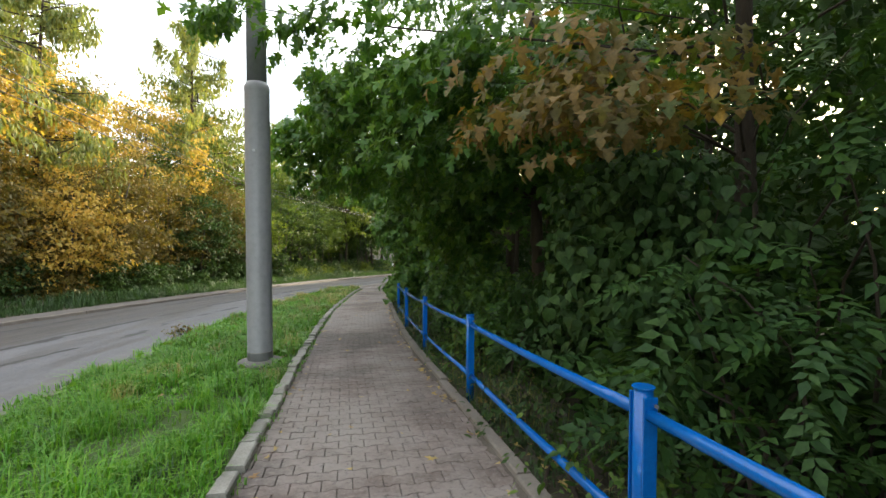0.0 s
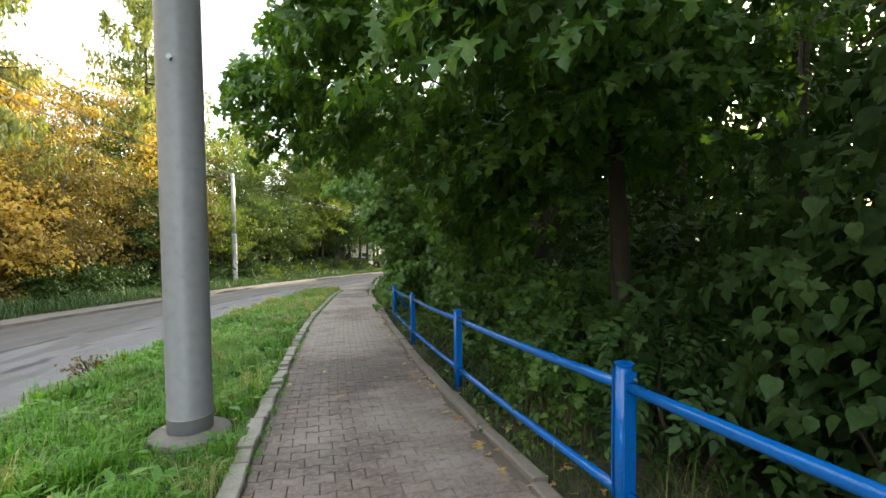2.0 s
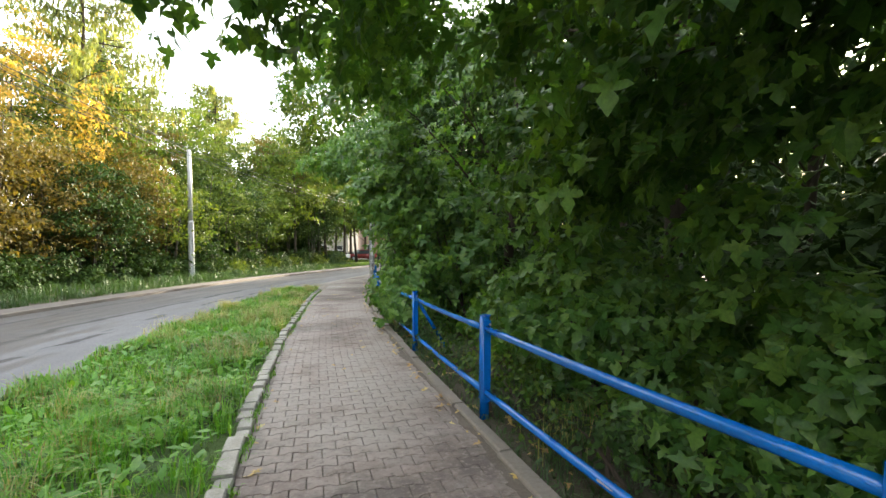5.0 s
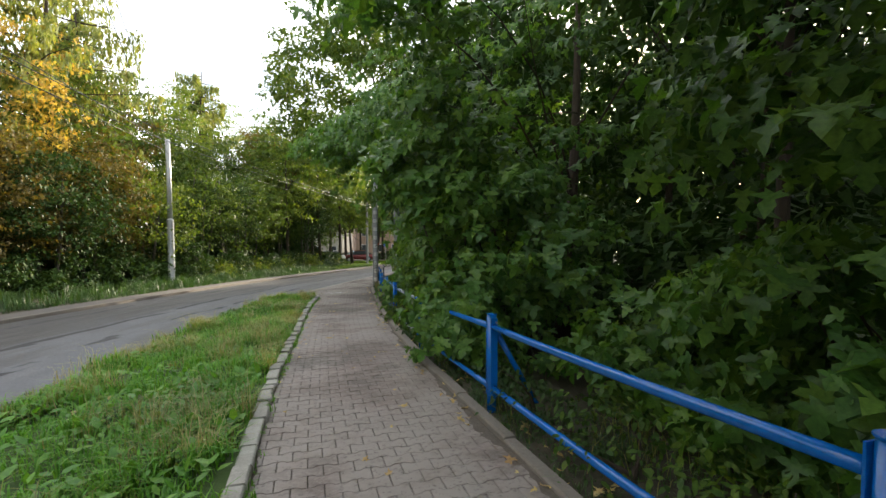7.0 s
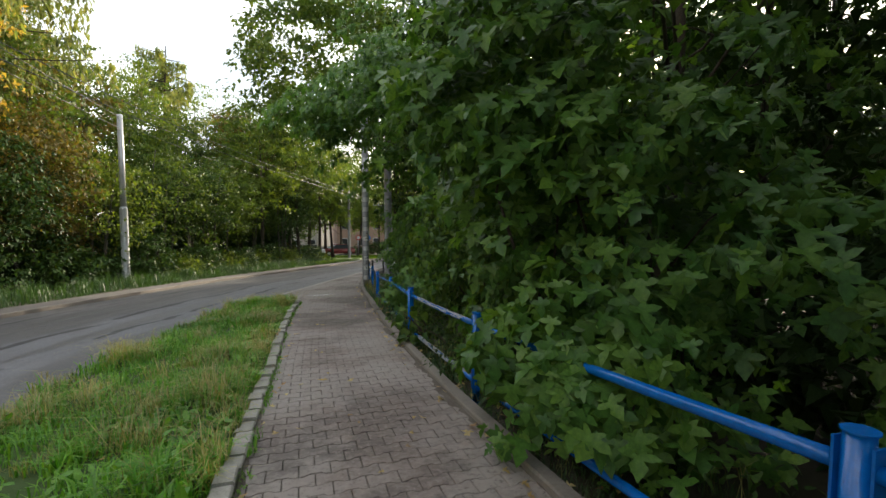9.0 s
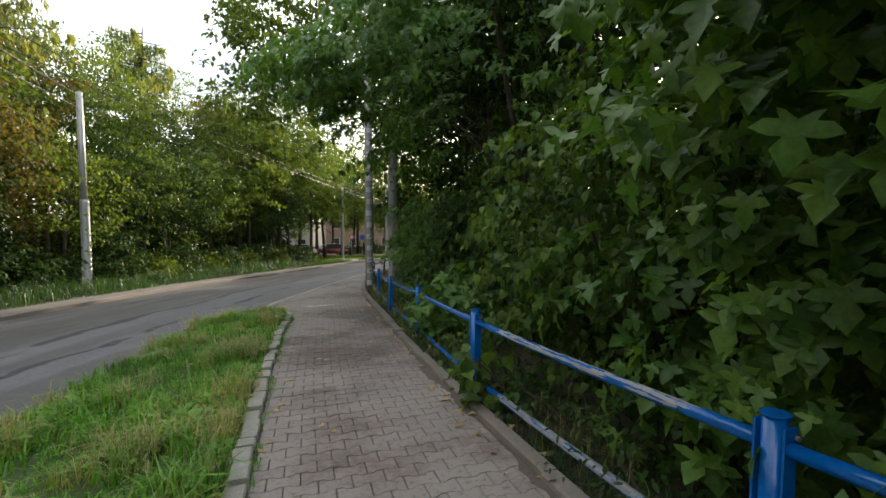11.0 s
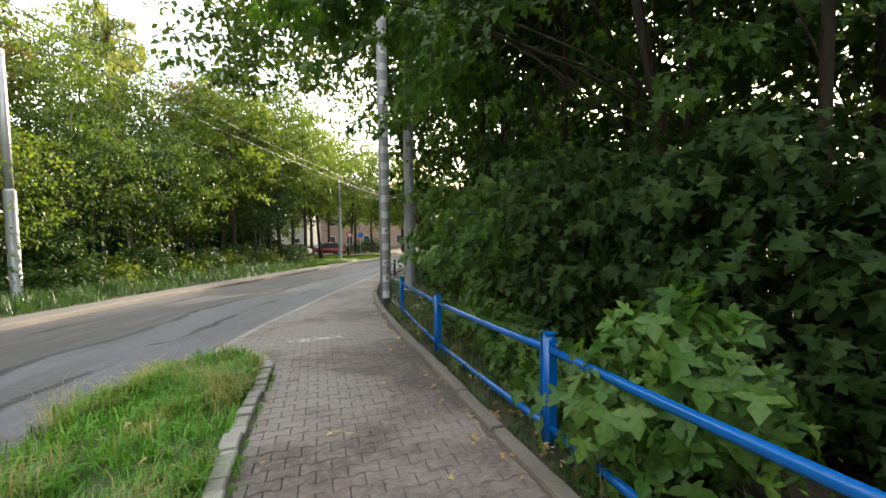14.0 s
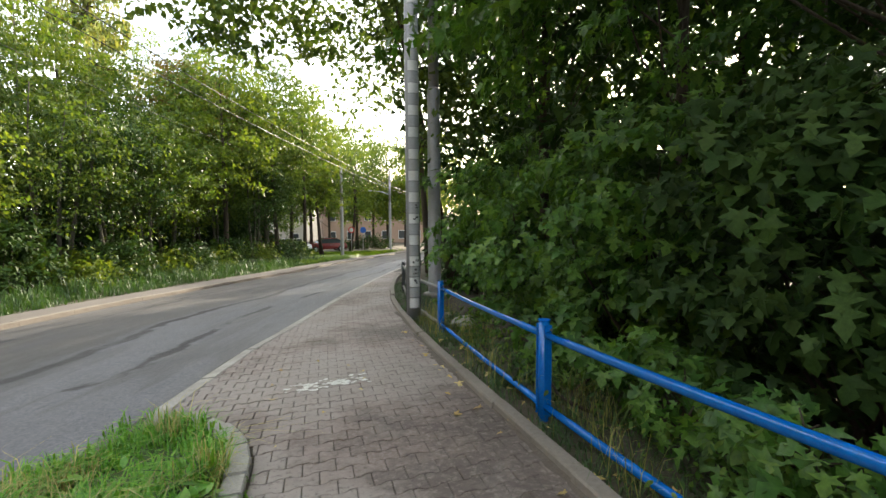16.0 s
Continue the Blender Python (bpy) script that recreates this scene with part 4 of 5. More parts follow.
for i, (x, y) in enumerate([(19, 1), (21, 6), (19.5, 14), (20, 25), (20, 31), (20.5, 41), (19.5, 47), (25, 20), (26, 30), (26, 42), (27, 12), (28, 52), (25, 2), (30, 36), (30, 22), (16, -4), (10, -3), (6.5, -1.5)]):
    tree("background_tree", x, y, 11.0 if y < 44 else 9.0, 3.4, L_SHADETONE, M_BARK, "tree deep in the wood, shade put into its leaf colour", 1200 + i, SLIVER, 0.55, 110, 30, 1.0, 0.15, 0.02, group="wood behind the fence")
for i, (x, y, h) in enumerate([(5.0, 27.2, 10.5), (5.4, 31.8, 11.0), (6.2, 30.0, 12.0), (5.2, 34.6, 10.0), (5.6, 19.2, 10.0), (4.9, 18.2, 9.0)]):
    tree("young_tree", x, y, h, 2.0, L_SHADETONE, M_BARK, "slender bare-stemmed young tree inside the wood", 130 + i, SLIVER, 0.22, 90, 40, 0.6, 0.085 + 0.02 * (i % 2), 0.5, group="wood behind the fence")
# the open-crowned tree by the bend
tree("roadside_tree", 6.5, 42.6, 16.0, 4.3, L_GREEN, M_BARK, "slender tree with airy crown reaching over the road", 61, TRI, 0.2, 520, 40, 0.62, 0.17, 0.34, offset=(-4.4, -1.7), boughs=[(5.2, 39.5, 5.0, 1.2, 1.6, 2.2, 42), (6.2, 38.0, 8.5, 1.5, 1.8, 2.0, 34)])
tree("roadside_tree", 6.9, 46.5, 13.0, 3.4, L_GREEN, M_BARK, "slender tree with airy crown beside the bend", 62, TRI, 0.2, 110, 22, 0.8, 0.16, 0.4, offset=(-0.8, 0))

# leafy wall behind and over the fence
for i, (y, x, top, depth) in enumerate([(3.5, 3.4, 2.4, 0.9), (8.7, 3.2, 2.3, 0.8), (10.4, 3.5, 1.5, 0.8), (13.4, 3.3, 1.4, 0.85), (15.6, 2.7, 1.7, 0.85), (17.3, 3.0, 1.1, 0.8), (20.3, 2.5, 3.4, 1.05), (21.8, 2.7, 3.2, 1.05), (27.2, 4.2, 2.5, 1.1), (29.2, 4.3, 2.9, 1.2), (31.4, 4.4, 3.0, 1.2), (33.6, 4.5, 3.0, 1.25), (36.4, 5.2, 3.4, 1.4)]):
    zb = float(G(y))
    # five of the thickets swap maple green for the darker, shade-coloured leaf
    bush("maple_shrub", x, y, zb + top * 0.48, depth, 1.45, top * 0.56, L_SHADETONE if y < 12 or 26 < y < 30 else L_MAPLE, "dense young maple thicket behind the fence", 300 + i, MAPLE_FINE if 7 < y < 23 else MAPLE, 0.122, int(36 + 26 * top), 27, 0.48, stem_at=(x + 0.4, y), layered=True)
# hazel with lighter, rounder leaves
bush("hazel_shrub", 2.5, 23.2, float(G(23.2)) + 1.75, 0.95, 1.0, 1.5, L_HAZEL, "hazel shrub with pale rounded leaves hanging over the rail", 409, BROAD, 0.083, 84, 34, 0.46, stem_at=(3.1, 23.0), layered=True)
bush("hazel_shrub", 2.7, 24.4, float(G(24.4)) + 1.5, 0.9, 0.85, 1.35, L_HAZEL, "hazel shrub with pale rounded leaves hanging over the rail", 401, BROAD, 0.083, 84, 34, 0.46, stem_at=(3.2, 24.6), layered=True)
# this hazel has its shade in the leaf colour too
bush("hazel_shrub", 2.85, 8.0, float(G(8.0)) + 1.3, 0.8, 1.2, 1.2, L_SHADETONE, "hazel thicket with rounded leaves behind the fence, darkened for shade", 410, BROAD, 0.1, 105, 30, 0.46, stem_at=(3.1, 8.0), layered=True)
bush("rowan_shrub", 2.65, 6.7, float(G(7)) + 0.8, 0.75, 0.8, 0.75, L_ASH, "young ash with feathery compound leaves behind the fence", 403, PINNATE, 0.36, 46, 8, 0.3, wood_n=8)
bush("rowan_shrub", 2.4, 9.9, float(G(9.9)) + 0.55, 0.5, 0.6, 0.6, L_ASH, "young ash with feathery compound leaves behind the fence", 404, PINNATE, 0.32, 30, 7, 0.3, wood_n=8)
bush("ash_sapling", 3.6, 6.6, float(G(7)) + 2.6, 0.5, 0.5, 0.7, L_ASH, "slender ash sapling with fresh green leaves in the wood", 405, PINNATE, 0.36, 18, 7, 0.3, wood_n=5, stem_at=(3.9, 6.8))
bush("maple_sapling", 2.25, 26.45, float(G(26.5)) + 0.55, 0.45, 0.45, 0.5, L_MAPLE, "maple sapling leaning over the fence rail", 406, MAPLE_FINE, 0.13, 40, 20, 0.36, layered=True)
for i, (x, y, h) in enumerate([(2.15, 11.1, 0.5), (2.4, 12.3, 0.55), (2.1, 13.6, 0.4), (2.5, 27.6, 0.45), (2.75, 28.7, 0.5), (2.95, 29.9, 0.55), (3.1, 31.2, 0.5)]):
    bush("maple_seedling", x, y, float(G(y)) + h * 0.55, 0.4, 0.55, h * 0.5, L_MAPLE, "low maple seedlings beneath the fence", 440 + i, MAPLE, 0.11, 20, 18, 0.32, wood_n=6, layered=True)
bush("maple_sapling", 1.5, 19.9, float(G(19.9)) + 0.72, 0.4, 0.85, 0.5, L_MAPLE, "maple shoots pushing through the fence", 407, MAPLE_FINE, 0.125, 40, 18, 0.34, layered=True)
bush("maple_sapling", 1.42, 23.75, float(G(23.75)) + 0.32, 0.2, 0.3, 0.25, L_HAZEL, "hazel shoots growing through the rails", 408, BROAD, 0.12, 10, 8, 0.2, stem_at=(1.7, 23.8))
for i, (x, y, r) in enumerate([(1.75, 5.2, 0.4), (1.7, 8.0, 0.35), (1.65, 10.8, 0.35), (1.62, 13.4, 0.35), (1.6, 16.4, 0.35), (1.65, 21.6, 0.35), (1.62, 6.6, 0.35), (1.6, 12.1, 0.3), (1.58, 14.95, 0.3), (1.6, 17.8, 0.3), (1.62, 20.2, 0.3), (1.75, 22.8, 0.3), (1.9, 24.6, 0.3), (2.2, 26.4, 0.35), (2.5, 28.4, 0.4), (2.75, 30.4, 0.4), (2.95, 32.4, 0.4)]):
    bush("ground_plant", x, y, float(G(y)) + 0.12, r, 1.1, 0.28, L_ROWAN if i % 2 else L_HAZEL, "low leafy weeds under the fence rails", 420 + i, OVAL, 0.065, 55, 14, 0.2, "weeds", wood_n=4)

# ---- trees across the road ----
def line_left(y):
    return float(far_walk(y))


left_specs = []
lr = random.Random(77)
for y in np.arange(6, 64, 2.6):
    x = line_left(y) - lr.uniform(5.4, 7.0)
    left_specs.append((x, y + lr.uniform(-0.8, 0.8), lr.uniform(5.5, 8.0), lr.uniform(2.1, 2.7), 0))
for y in np.arange(4, 70, 3.6):
    x = line_left(y) - lr.uniform(9, 12)
    left_specs.append((x, y + lr.uniform(-1, 1), lr.uniform(11.0, 14.5) + (2.5 if y < 30 else 0.0), lr.uniform(3.0, 3.9), 1))
for y in np.arange(8, 80, 5.5):
    x = line_left(y) - lr.uniform(15, 20)
    left_specs.append((x, y + lr.uniform(-1, 1), lr.uniform(15.0, 18.5), lr.uniform(3.6, 4.6), 2))
for i, (x, y, h, r, row) in enumerate(left_specs):
    # dark green puts shade, yellow-green puts sun into the leaf colour
    if row == 0:
        mat = (L_OLIVE, L_GOLD, L_OLIVE, L_OLIVE)[i % 4] if y < 33 else (L_OLIVE, L_SHADETONE, L_OLIVE)[i % 3] if y < 38 else (L_SHADETONE, L_SHADETONE, L_OLIVE, L_SHADETONE)[i % 4] if y < 44 else (L_GREEN, L_SHADETONE, L_GREEN, L_YELLOWGREEN)[i % 4]
    elif row == 1:
        mat = L_GOLD if y < 42 else (L_OLIVE, L_YELLOWGREEN, L_GREEN, L_OLIVE)[i % 4] if y < 48 else (L_GREEN, L_YELLOWGREEN, L_GREEN, L_OLIVE)[i % 4]
    else:
        mat = L_GOLD if y < 40 else (L_YELLOWGREEN, L_OLIVE)[i % 2] if y < 50 else (L_GREEN, L_GREEN, L_YELLOWGREEN)[i % 3]
    airy = row == 0 and y > 44
    words = {L_GOLD: "tree in golden autumn leaf across the road", L_OLIVE: "olive-brown turning tree across the road", L_GREEN: "green broadleaf tree across the road", L_YELLOWGREEN: "yellow-green sunlit tree across the road", L_SHADETONE: "tree across the road, shade put into its dark green colour"}
    tree("broadleaf_tree", x, y, h, r, mat, M_BARK2, words[mat], 600 + i, SLIVER, (0.145 if airy else 0.17 + 0.03 * row) if y > 30 else 0.2 + 0.03 * row, 150 if airy else (210, 195, 230 if y > 40 else 180)[row], 52 if y > 30 and row < 2 else 40, 0.75, 0.1 + 0.03 * row, (0.2 if airy else 0.1) if row == 0 else 0.2, group="trees across the road", stems=(3 if airy else 2) if row == 0 else 1, flat=0.26)


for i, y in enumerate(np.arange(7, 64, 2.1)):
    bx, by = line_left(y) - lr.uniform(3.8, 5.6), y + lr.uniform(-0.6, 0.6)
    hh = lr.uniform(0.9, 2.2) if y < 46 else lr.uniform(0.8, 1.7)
    # shade at the trees' foot is in the dark leaf colour, sun in yellow-green
    bush("roadside_shrub", bx, by, float(terrain(bx, by)) + hh * 0.5, 1.3, 1.5, hh * 0.6, L_OLIVE if i % 4 == 2 and y < 34 else L_YELLOWGREEN if y > 44 and i % 2 else L_SHADETONE, "low shaded shrub at the foot of the trees", 1000 + i, SLIVER, 0.18, 80, 40, 0.5, wood_n=4)


# undergrowth whose leaf colour holds the shade below the crowns
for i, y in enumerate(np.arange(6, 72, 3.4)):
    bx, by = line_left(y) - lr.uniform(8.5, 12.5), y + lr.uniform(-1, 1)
    bush("undergrowth_shrub", bx, by, float(terrain(bx, by)) + 1.5, 2.0, 2.2, 1.9, L_SHADETONE, "undergrowth shrub among the trees, shade put into its leaf colour", 1100 + i, SLIVER, 0.36, 90, 28, 0.7, wood_n=4)
for i, y in enumerate(np.arange(8, 78, 4.4)):
    bx, by = line_left(y) - lr.uniform(13.5, 17.0), y + lr.uniform(-1, 1)
    bush("undergrowth_shrub", bx, by, float(terrain(bx, by)) + 2.2, 2.4, 2.8, 2.8, L_SHADETONE, "undergrowth shrub among the trees, shade put into its leaf colour", 1300 + i, SLIVER, 0.55, 80, 26, 0.9, wood_n=3)


for i, (x, y, h) in enumerate([(-1.8, 57.0, 12.5), (1.2, 61.0, 13.5), (3.2, 65.5, 13.0), (5.0, 70.5, 12.5), (8.8, 78.0, 12.5), (-3.5, 60.5, 14.0)]):
    tree("broadleaf_tree", x, y, h, 3.0, (L_YELLOWGREEN, L_GREEN)[i % 2], M_BARK, "green roadside tree with a dark trunk near the bend", 680 + i, SLIVER, 0.24, 200, 40, 0.75, 0.16, 0.24, group="trees across the road", flat=0.3)


# unseen trees behind the start of the walk, added to block sky light
for i, y in enumerate(np.arange(-34, 4, 5.2)):
    tree("broadleaf_tree", line_left(y) - 6.5 - 2.0 * (i % 2), y, 12.0 + 1.5 * (i % 3), 3.3, L_OLIVE if i % 2 else L_GREEN, M_BARK2, "unseen tall tree added across the road behind the walker", 950 + i, SLIVER, 0.42, 120, 30, 0.9, 0.16, 0.1, group="trees across the road")
    tree("deciduous_tree", 4.8 + 1.2 * (i % 2), y - 1.0, 11.0 + 1.5 * (i % 2), 3.2, L_SHADETONE, M_BARK, "tall deciduous tree, the wood shade put into its leaf colour", 970 + i, SLIVER, 0.4, 120, 30, 0.9, 0.15, 0.1, group="wood behind the fence")


def larch(x, y, h, seed):
    """Conifer with drooping curtains of soft needles."""
    rng = np.random.default_rng(seed)
    z0 = float(terrain(x, y)) - 0.1
    root = thing("larch_tree", (x, y, z0), "tall larch with drooping yellowing needle curtains", "tree", "larches")
    wood = []
    spine, tm = trunk_mesh(rng, (0, 0, 0), (0.5, 0, h), 0.26, 0.03, 0.2)
    wood.append(tm)
    P, A, S = [], [], []
    for k in range(46):
        s = 0.22 + 0.77 * k / 46
        a = rng.random() * 2 * math.pi
        L = 0.3 * h * (1.12 - s) * rng.uniform(0.5, 1.3) + 1.2
        p0 = spine[int(s * 8)].lerp(spine[min(8, int(s * 8) + 1)], s * 8 - int(s * 8))
        p1 = p0 + Vector((math.cos(a) * L, math.sin(a) * L, -0.08 * L + 0.1 * L * rng.random()))
        pts, t = limb(rng, p0, p1 + Vector((0, 0, 0.12 * L)), 0.05, -0.25)
        wood.append(t)
        for q in np.linspace(0.15, 1.0, 11):
            j = q * 5
            b = pts[int(j)].lerp(pts[min(5, int(j) + 1)], j - int(j))
            for m in range(24):
                drop = rng.random() ** 0.8 * rng.uniform(0.3, 1.5)
                P.append((b.x + rng.normal(0, 0.1), b.y + rng.normal(0, 0.1), b.z - drop))
                A.append(rng.random() * 6.28)
                S.append(0.22 + 0.24 * rng.random())
    part("trunk", mesh_of("trunk", *joined(wood), True), M_BARK, root)
    thin = (TRI[0] * np.array([0.5, 1, 1]), TRI[1])
    P = np.array(P)
    place_leaves("crown", thin, P, np.array(A), rng.normal(1.1, 0.35, len(P)), np.array(S), L_LARCH, root)


larch(-13.2, 43.5, 21, 1)
larch(-20.5, 37, 21, 2)
larch(-17.0, 33.0, 17, 5)
larch(-17.5, 58, 22, 3)
larch(-9.5, 62, 18, 4)


# ---- grass ----
def blades(name, pos, height, width, mat, seed, label, category="grass", lean=0.5):
    rng = np.random.default_rng(seed)
    # trodden ring round the foot of the near pole
    pos = pos[np.hypot(pos[:, 0] + 1.165, pos[:, 1] - 11.12) > 0.37]
    n = len(pos)
    a = rng.random(n) * 2 * np.pi
    # taller in drifts, short between them
    drift = 0.5 + 0.5 * np.sin(pos[:, 0] * 3.7 + 1.3 * np.sin(pos[:, 1] * 1.1)) * np.cos(pos[:, 1] * 2.9 + pos[:, 0] * 1.4) + 0.25 * np.sin(pos[:, 1] * 7.3 - pos[:, 0] * 5.0)
    h = height * (0.45 + 0.75 * rng.random(n)) * np.clip(0.55 + 0.75 * drift, 0.4, 1.25)
    bend = h * lean * rng.random(n)
    wv = np.stack([-np.sin(a), np.cos(a), np.zeros(n)], 1) * (width * (0.6 + 0.8 * rng.random(n)))[:, None]
    d = np.stack([np.cos(a), np.sin(a), np.zeros(n)], 1)
    up = np.array([0, 0, 1.0])
    p0, p1 = pos - wv * 0.5, pos + wv * 0.5
    m = pos + d * (bend * 0.3)[:, None] + up * (h * 0.6)[:, None]
    p2, p3 = m + wv * 0.38, m - wv * 0.38
    tip = pos + d * bend[:, None] + up * h[:, None] * (1 - 0.25 * lean)
    V = np.stack([p0, p1, p2, p3, tip], 1).reshape(-1, 3)
    F = (np.array([(0, 1, 2), (0, 2, 3), (3, 2, 4)])[None] + (np.arange(n) * 5)[:, None, None]).reshape(-1, 3)
    ob = part(name, mesh_arrays(name, V, F), mat)
    return tagged(ob, label, category, kind="stuff")


def scatter(seed, n, xa, xb, y0, y1, z, patch=0.0, keep=None):
    rng = np.random.default_rng(seed)
    y = y0 + (y1 - y0) * rng.random(n)
    A, B = xa(y), xb(y)
    x = A + (B - A) * rng.random(n)
    if patch:
        f = np.sin(x * 2.1 + y * 0.9) * np.cos(y * 1.3 - x) + 0.6 * np.sin(5.3 * x - 3.1 * y) + rng.normal(0, 0.35, n)
        ok = f > patch
        x, y = x[ok], y[ok]
    return np.stack([x, y, z(x, y)], 1)


def tufts(seed, n, per, spread, xa, xb, y0, y1, z, patch=0.0):
    """Places of blades gathered into tufts."""
    rng = np.random.default_rng(seed)
    c = scatter(seed, n, xa, xb, y0, y1, z, patch)
    p = np.repeat(c, per, 0)
    p[:, :2] += rng.normal(0, spread, (len(p), 2))
    ok = (p[:, 0] > xa(p[:, 1]) - 0.08) & (p[:, 0] < xb(p[:, 1]) + 0.02)
    p = p[ok]
    p[:, 2] = z(p[:, 0], p[:, 1])
    return p


zv = lambda x, y: G(y) + 0.008
VA, VB = (lambda y: ROAD_N(y) + 0.02), (lambda y: verge_right(y) - 0.035)
blades("verge_grass", tufts(1, 2700, 14, 0.06, VA, VB, 5.0, 31.3, zv), 0.17, 0.012, L_GRASS, 1, "bright green unmown grass on the verge", lean=1.3)
blades("verge_grass_tall", tufts(2, 1700, 20, 0.05, VA, VB, 5.0, 31.3, zv, 0.1), 0.25, 0.013, L_GRASS, 2, "taller tufts of green grass on the verge", lean=1.2)
blades("verge_grass_lush", tufts(22, 620, 26, 0.05, VA, VB, 4.6, 16.0, zv, -0.1), 0.3, 0.01, L_GRASS, 22, "long lush drooping grass on the verge", lean=1.4)
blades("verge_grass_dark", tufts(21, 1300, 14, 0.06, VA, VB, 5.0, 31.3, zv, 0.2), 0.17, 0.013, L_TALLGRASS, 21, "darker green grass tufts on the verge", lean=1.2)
blades("verge_grass_dry", tufts(3, 1600, 14, 0.06, VA, VB, 11, 31.2, zv, 0.05), 0.26, 0.006, L_DRYGRASS, 3, "dry yellowish grass mixed into the verge", lean=1.2)
blades("straw_tufts", np.concatenate([tufts(31, 150, 60, 0.06, VA, VB, 9, 31.2, zv, 0.3), tufts(32, 200, 45, 0.07, VA, VB, 20, 31.2, zv, 0.1)]), 0.38, 0.005, L_STRAW, 31, "bleached straw-coloured grass tufts on the verge", lean=1.6)
zt = lambda x, y: terrain(x, y) - 0.01
# grass at the fence foot takes its shade from the darkened blade colour
blades("bank_grass", tufts(4, 2800, 10, 0.05, lambda y: KERB_R(y) + 0.13, lambda y: KERB_R(y) + 1.1, 5, 42, zt), 0.13, 0.007, L_TALLGRASS, 4, "thin grass between edging and fence, darkened for shade", lean=1.5)
blades("bank_grass_dry", scatter(5, 9000, lambda y: KERB_R(y) + 0.2, lambda y: KERB_R(y) + 1.3, 5, 36, zt, 0.4), 0.4, 0.005, L_DRYGRASS, 5, "dry stalks beside the fence", lean=1.1)
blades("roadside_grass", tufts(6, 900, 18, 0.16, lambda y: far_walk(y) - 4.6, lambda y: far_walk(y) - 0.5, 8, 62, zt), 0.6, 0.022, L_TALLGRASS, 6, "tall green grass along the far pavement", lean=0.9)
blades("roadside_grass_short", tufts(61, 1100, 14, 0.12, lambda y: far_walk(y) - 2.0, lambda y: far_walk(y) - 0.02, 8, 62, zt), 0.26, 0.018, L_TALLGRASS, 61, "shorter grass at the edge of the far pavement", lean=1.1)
blades("lawn_grass", scatter(7, 14000, lambda y: far_walk(y) - 9.0, lambda y: far_walk(y) - 0.2, 56, 78, zt), 0.3, 0.03, L_SUNGRASS, 7, "bright lawn at the bend, sunlight put into its colour", lean=0.8)


def verge_weeds():
    rng = np.random.default_rng(9)
    p = scatter(8, 15000, lambda y: ROAD_N(y) + 0.2, lambda y: verge_right(y) - 0.05, 10.0, 30.5, lambda x, y: G(y) + 0.05, 0.5)
    q = scatter(81, 1800, lambda y: ROAD_N(y) + 0.2, lambda y: verge_right(y) - 0.08, 9.5, 20.5, lambda x, y: G(y) + 0.06, 0.0)
    p, q = [k[np.hypot(k[:, 0] + 1.165, k[:, 1] - 11.12) > 0.42] for k in (p, q)]
    big = len(p)
    p = np.concatenate([p, q])
    p[:, 2] += rng.random(len(p)) * 0.07
    ob = place_leaves("verge_weeds", OVAL, p, rng.random(len(p)) * 6.28, rng.normal(-0.25, 0.45, len(p)), 0.045 + 0.08 * rng.random(len(p)) + 0.012 * (np.arange(len(p)) >= big), L_WEED)
    tagged(ob, "broad dandelion and clover leaves in the verge", "weeds", kind="stuff")


verge_weeds()


def fallen_leaves():
    rng = np.random.default_rng(12)
    p = scatter(13, 70, lambda y: KERB_L(np.minimum(y, 31)) + 0.03, lambda y: KERB_R(y) - 0.02, 6, 33, lambda x, y: G(y) + 0.006)
    q = scatter(14, 480, lambda y: KERB_R(y) - 0.15, lambda y: KERB_R(y) + 0.5, 5, 34, lambda x, y: G(y) + 0.02)
    r = scatter(15, 60, lambda y: ROAD_N(y) + 0.4, lambda y: verge_right(y), 5, 30, lambda x, y: G(y) + 0.1)
    near_kerb = scatter(16, 60, lambda y: KERB_L(np.minimum(y, 31)) + 0.0, lambda y: KERB_L(np.minimum(y, 31)) + 0.2, 6, 30, lambda x, y: G(y) + 0.006)
    p = np.concatenate([p, q, r, near_kerb])
    ob = place_leaves("fallen_leaves", MAPLE, p, rng.random(len(p)) * 6.28, rng.normal(0.0, 0.12, len(p)), 0.03 + 0.05 * rng.random(len(p)) ** 2, M_DEADLEAF)
    tagged(ob, "dry brown and yellow leaves fallen on walk and grass", "leaves", kind="stuff")


fallen_leaves()

# ---- distance: poles, signs, cars, house ----
street_pole(6.3, 67.0, float(G(67)) + lat(6.3), 0.5, 3.4, 0.14, 0.11, M_CONCRETE, "pale concrete pole at the junction", False)
lamp_pole = street_pole(13.2, 78.0, float(G(78)) - 0.05, 0.5, 4.2, 0.15, 0.12, M_CONCRETE, "pale street lamp pole beyond the junction", False)
part("lamp_arm", mesh_of("lamp_arm", *tube([(0, 0, 6.2), (-0.9, -0.3, 6.5), (-1.8, -0.6, 6.6)], [0.05, 0.045, 0.04], 8), True), M_STEEL, lamp_pole)
part("lamp_head", mesh_of("lamp_head", *box(-2.5, -1.8, -0.85, -0.6, 6.55, 6.7, 0.03)), M_STEEL, lamp_pole, "flat grey lamp head")
M_SIGNBLUE = surface("sign_blue", (0.02, 0.1, 0.4), (0.03, 0.13, 0.46), 3.0, 30.0, 0.4, 0.05)
M_SIGNRED = surface("sign_red", (0.4, 0.03, 0.03), (0.5, 0.04, 0.04), 3.0, 30.0, 0.4, 0.05)
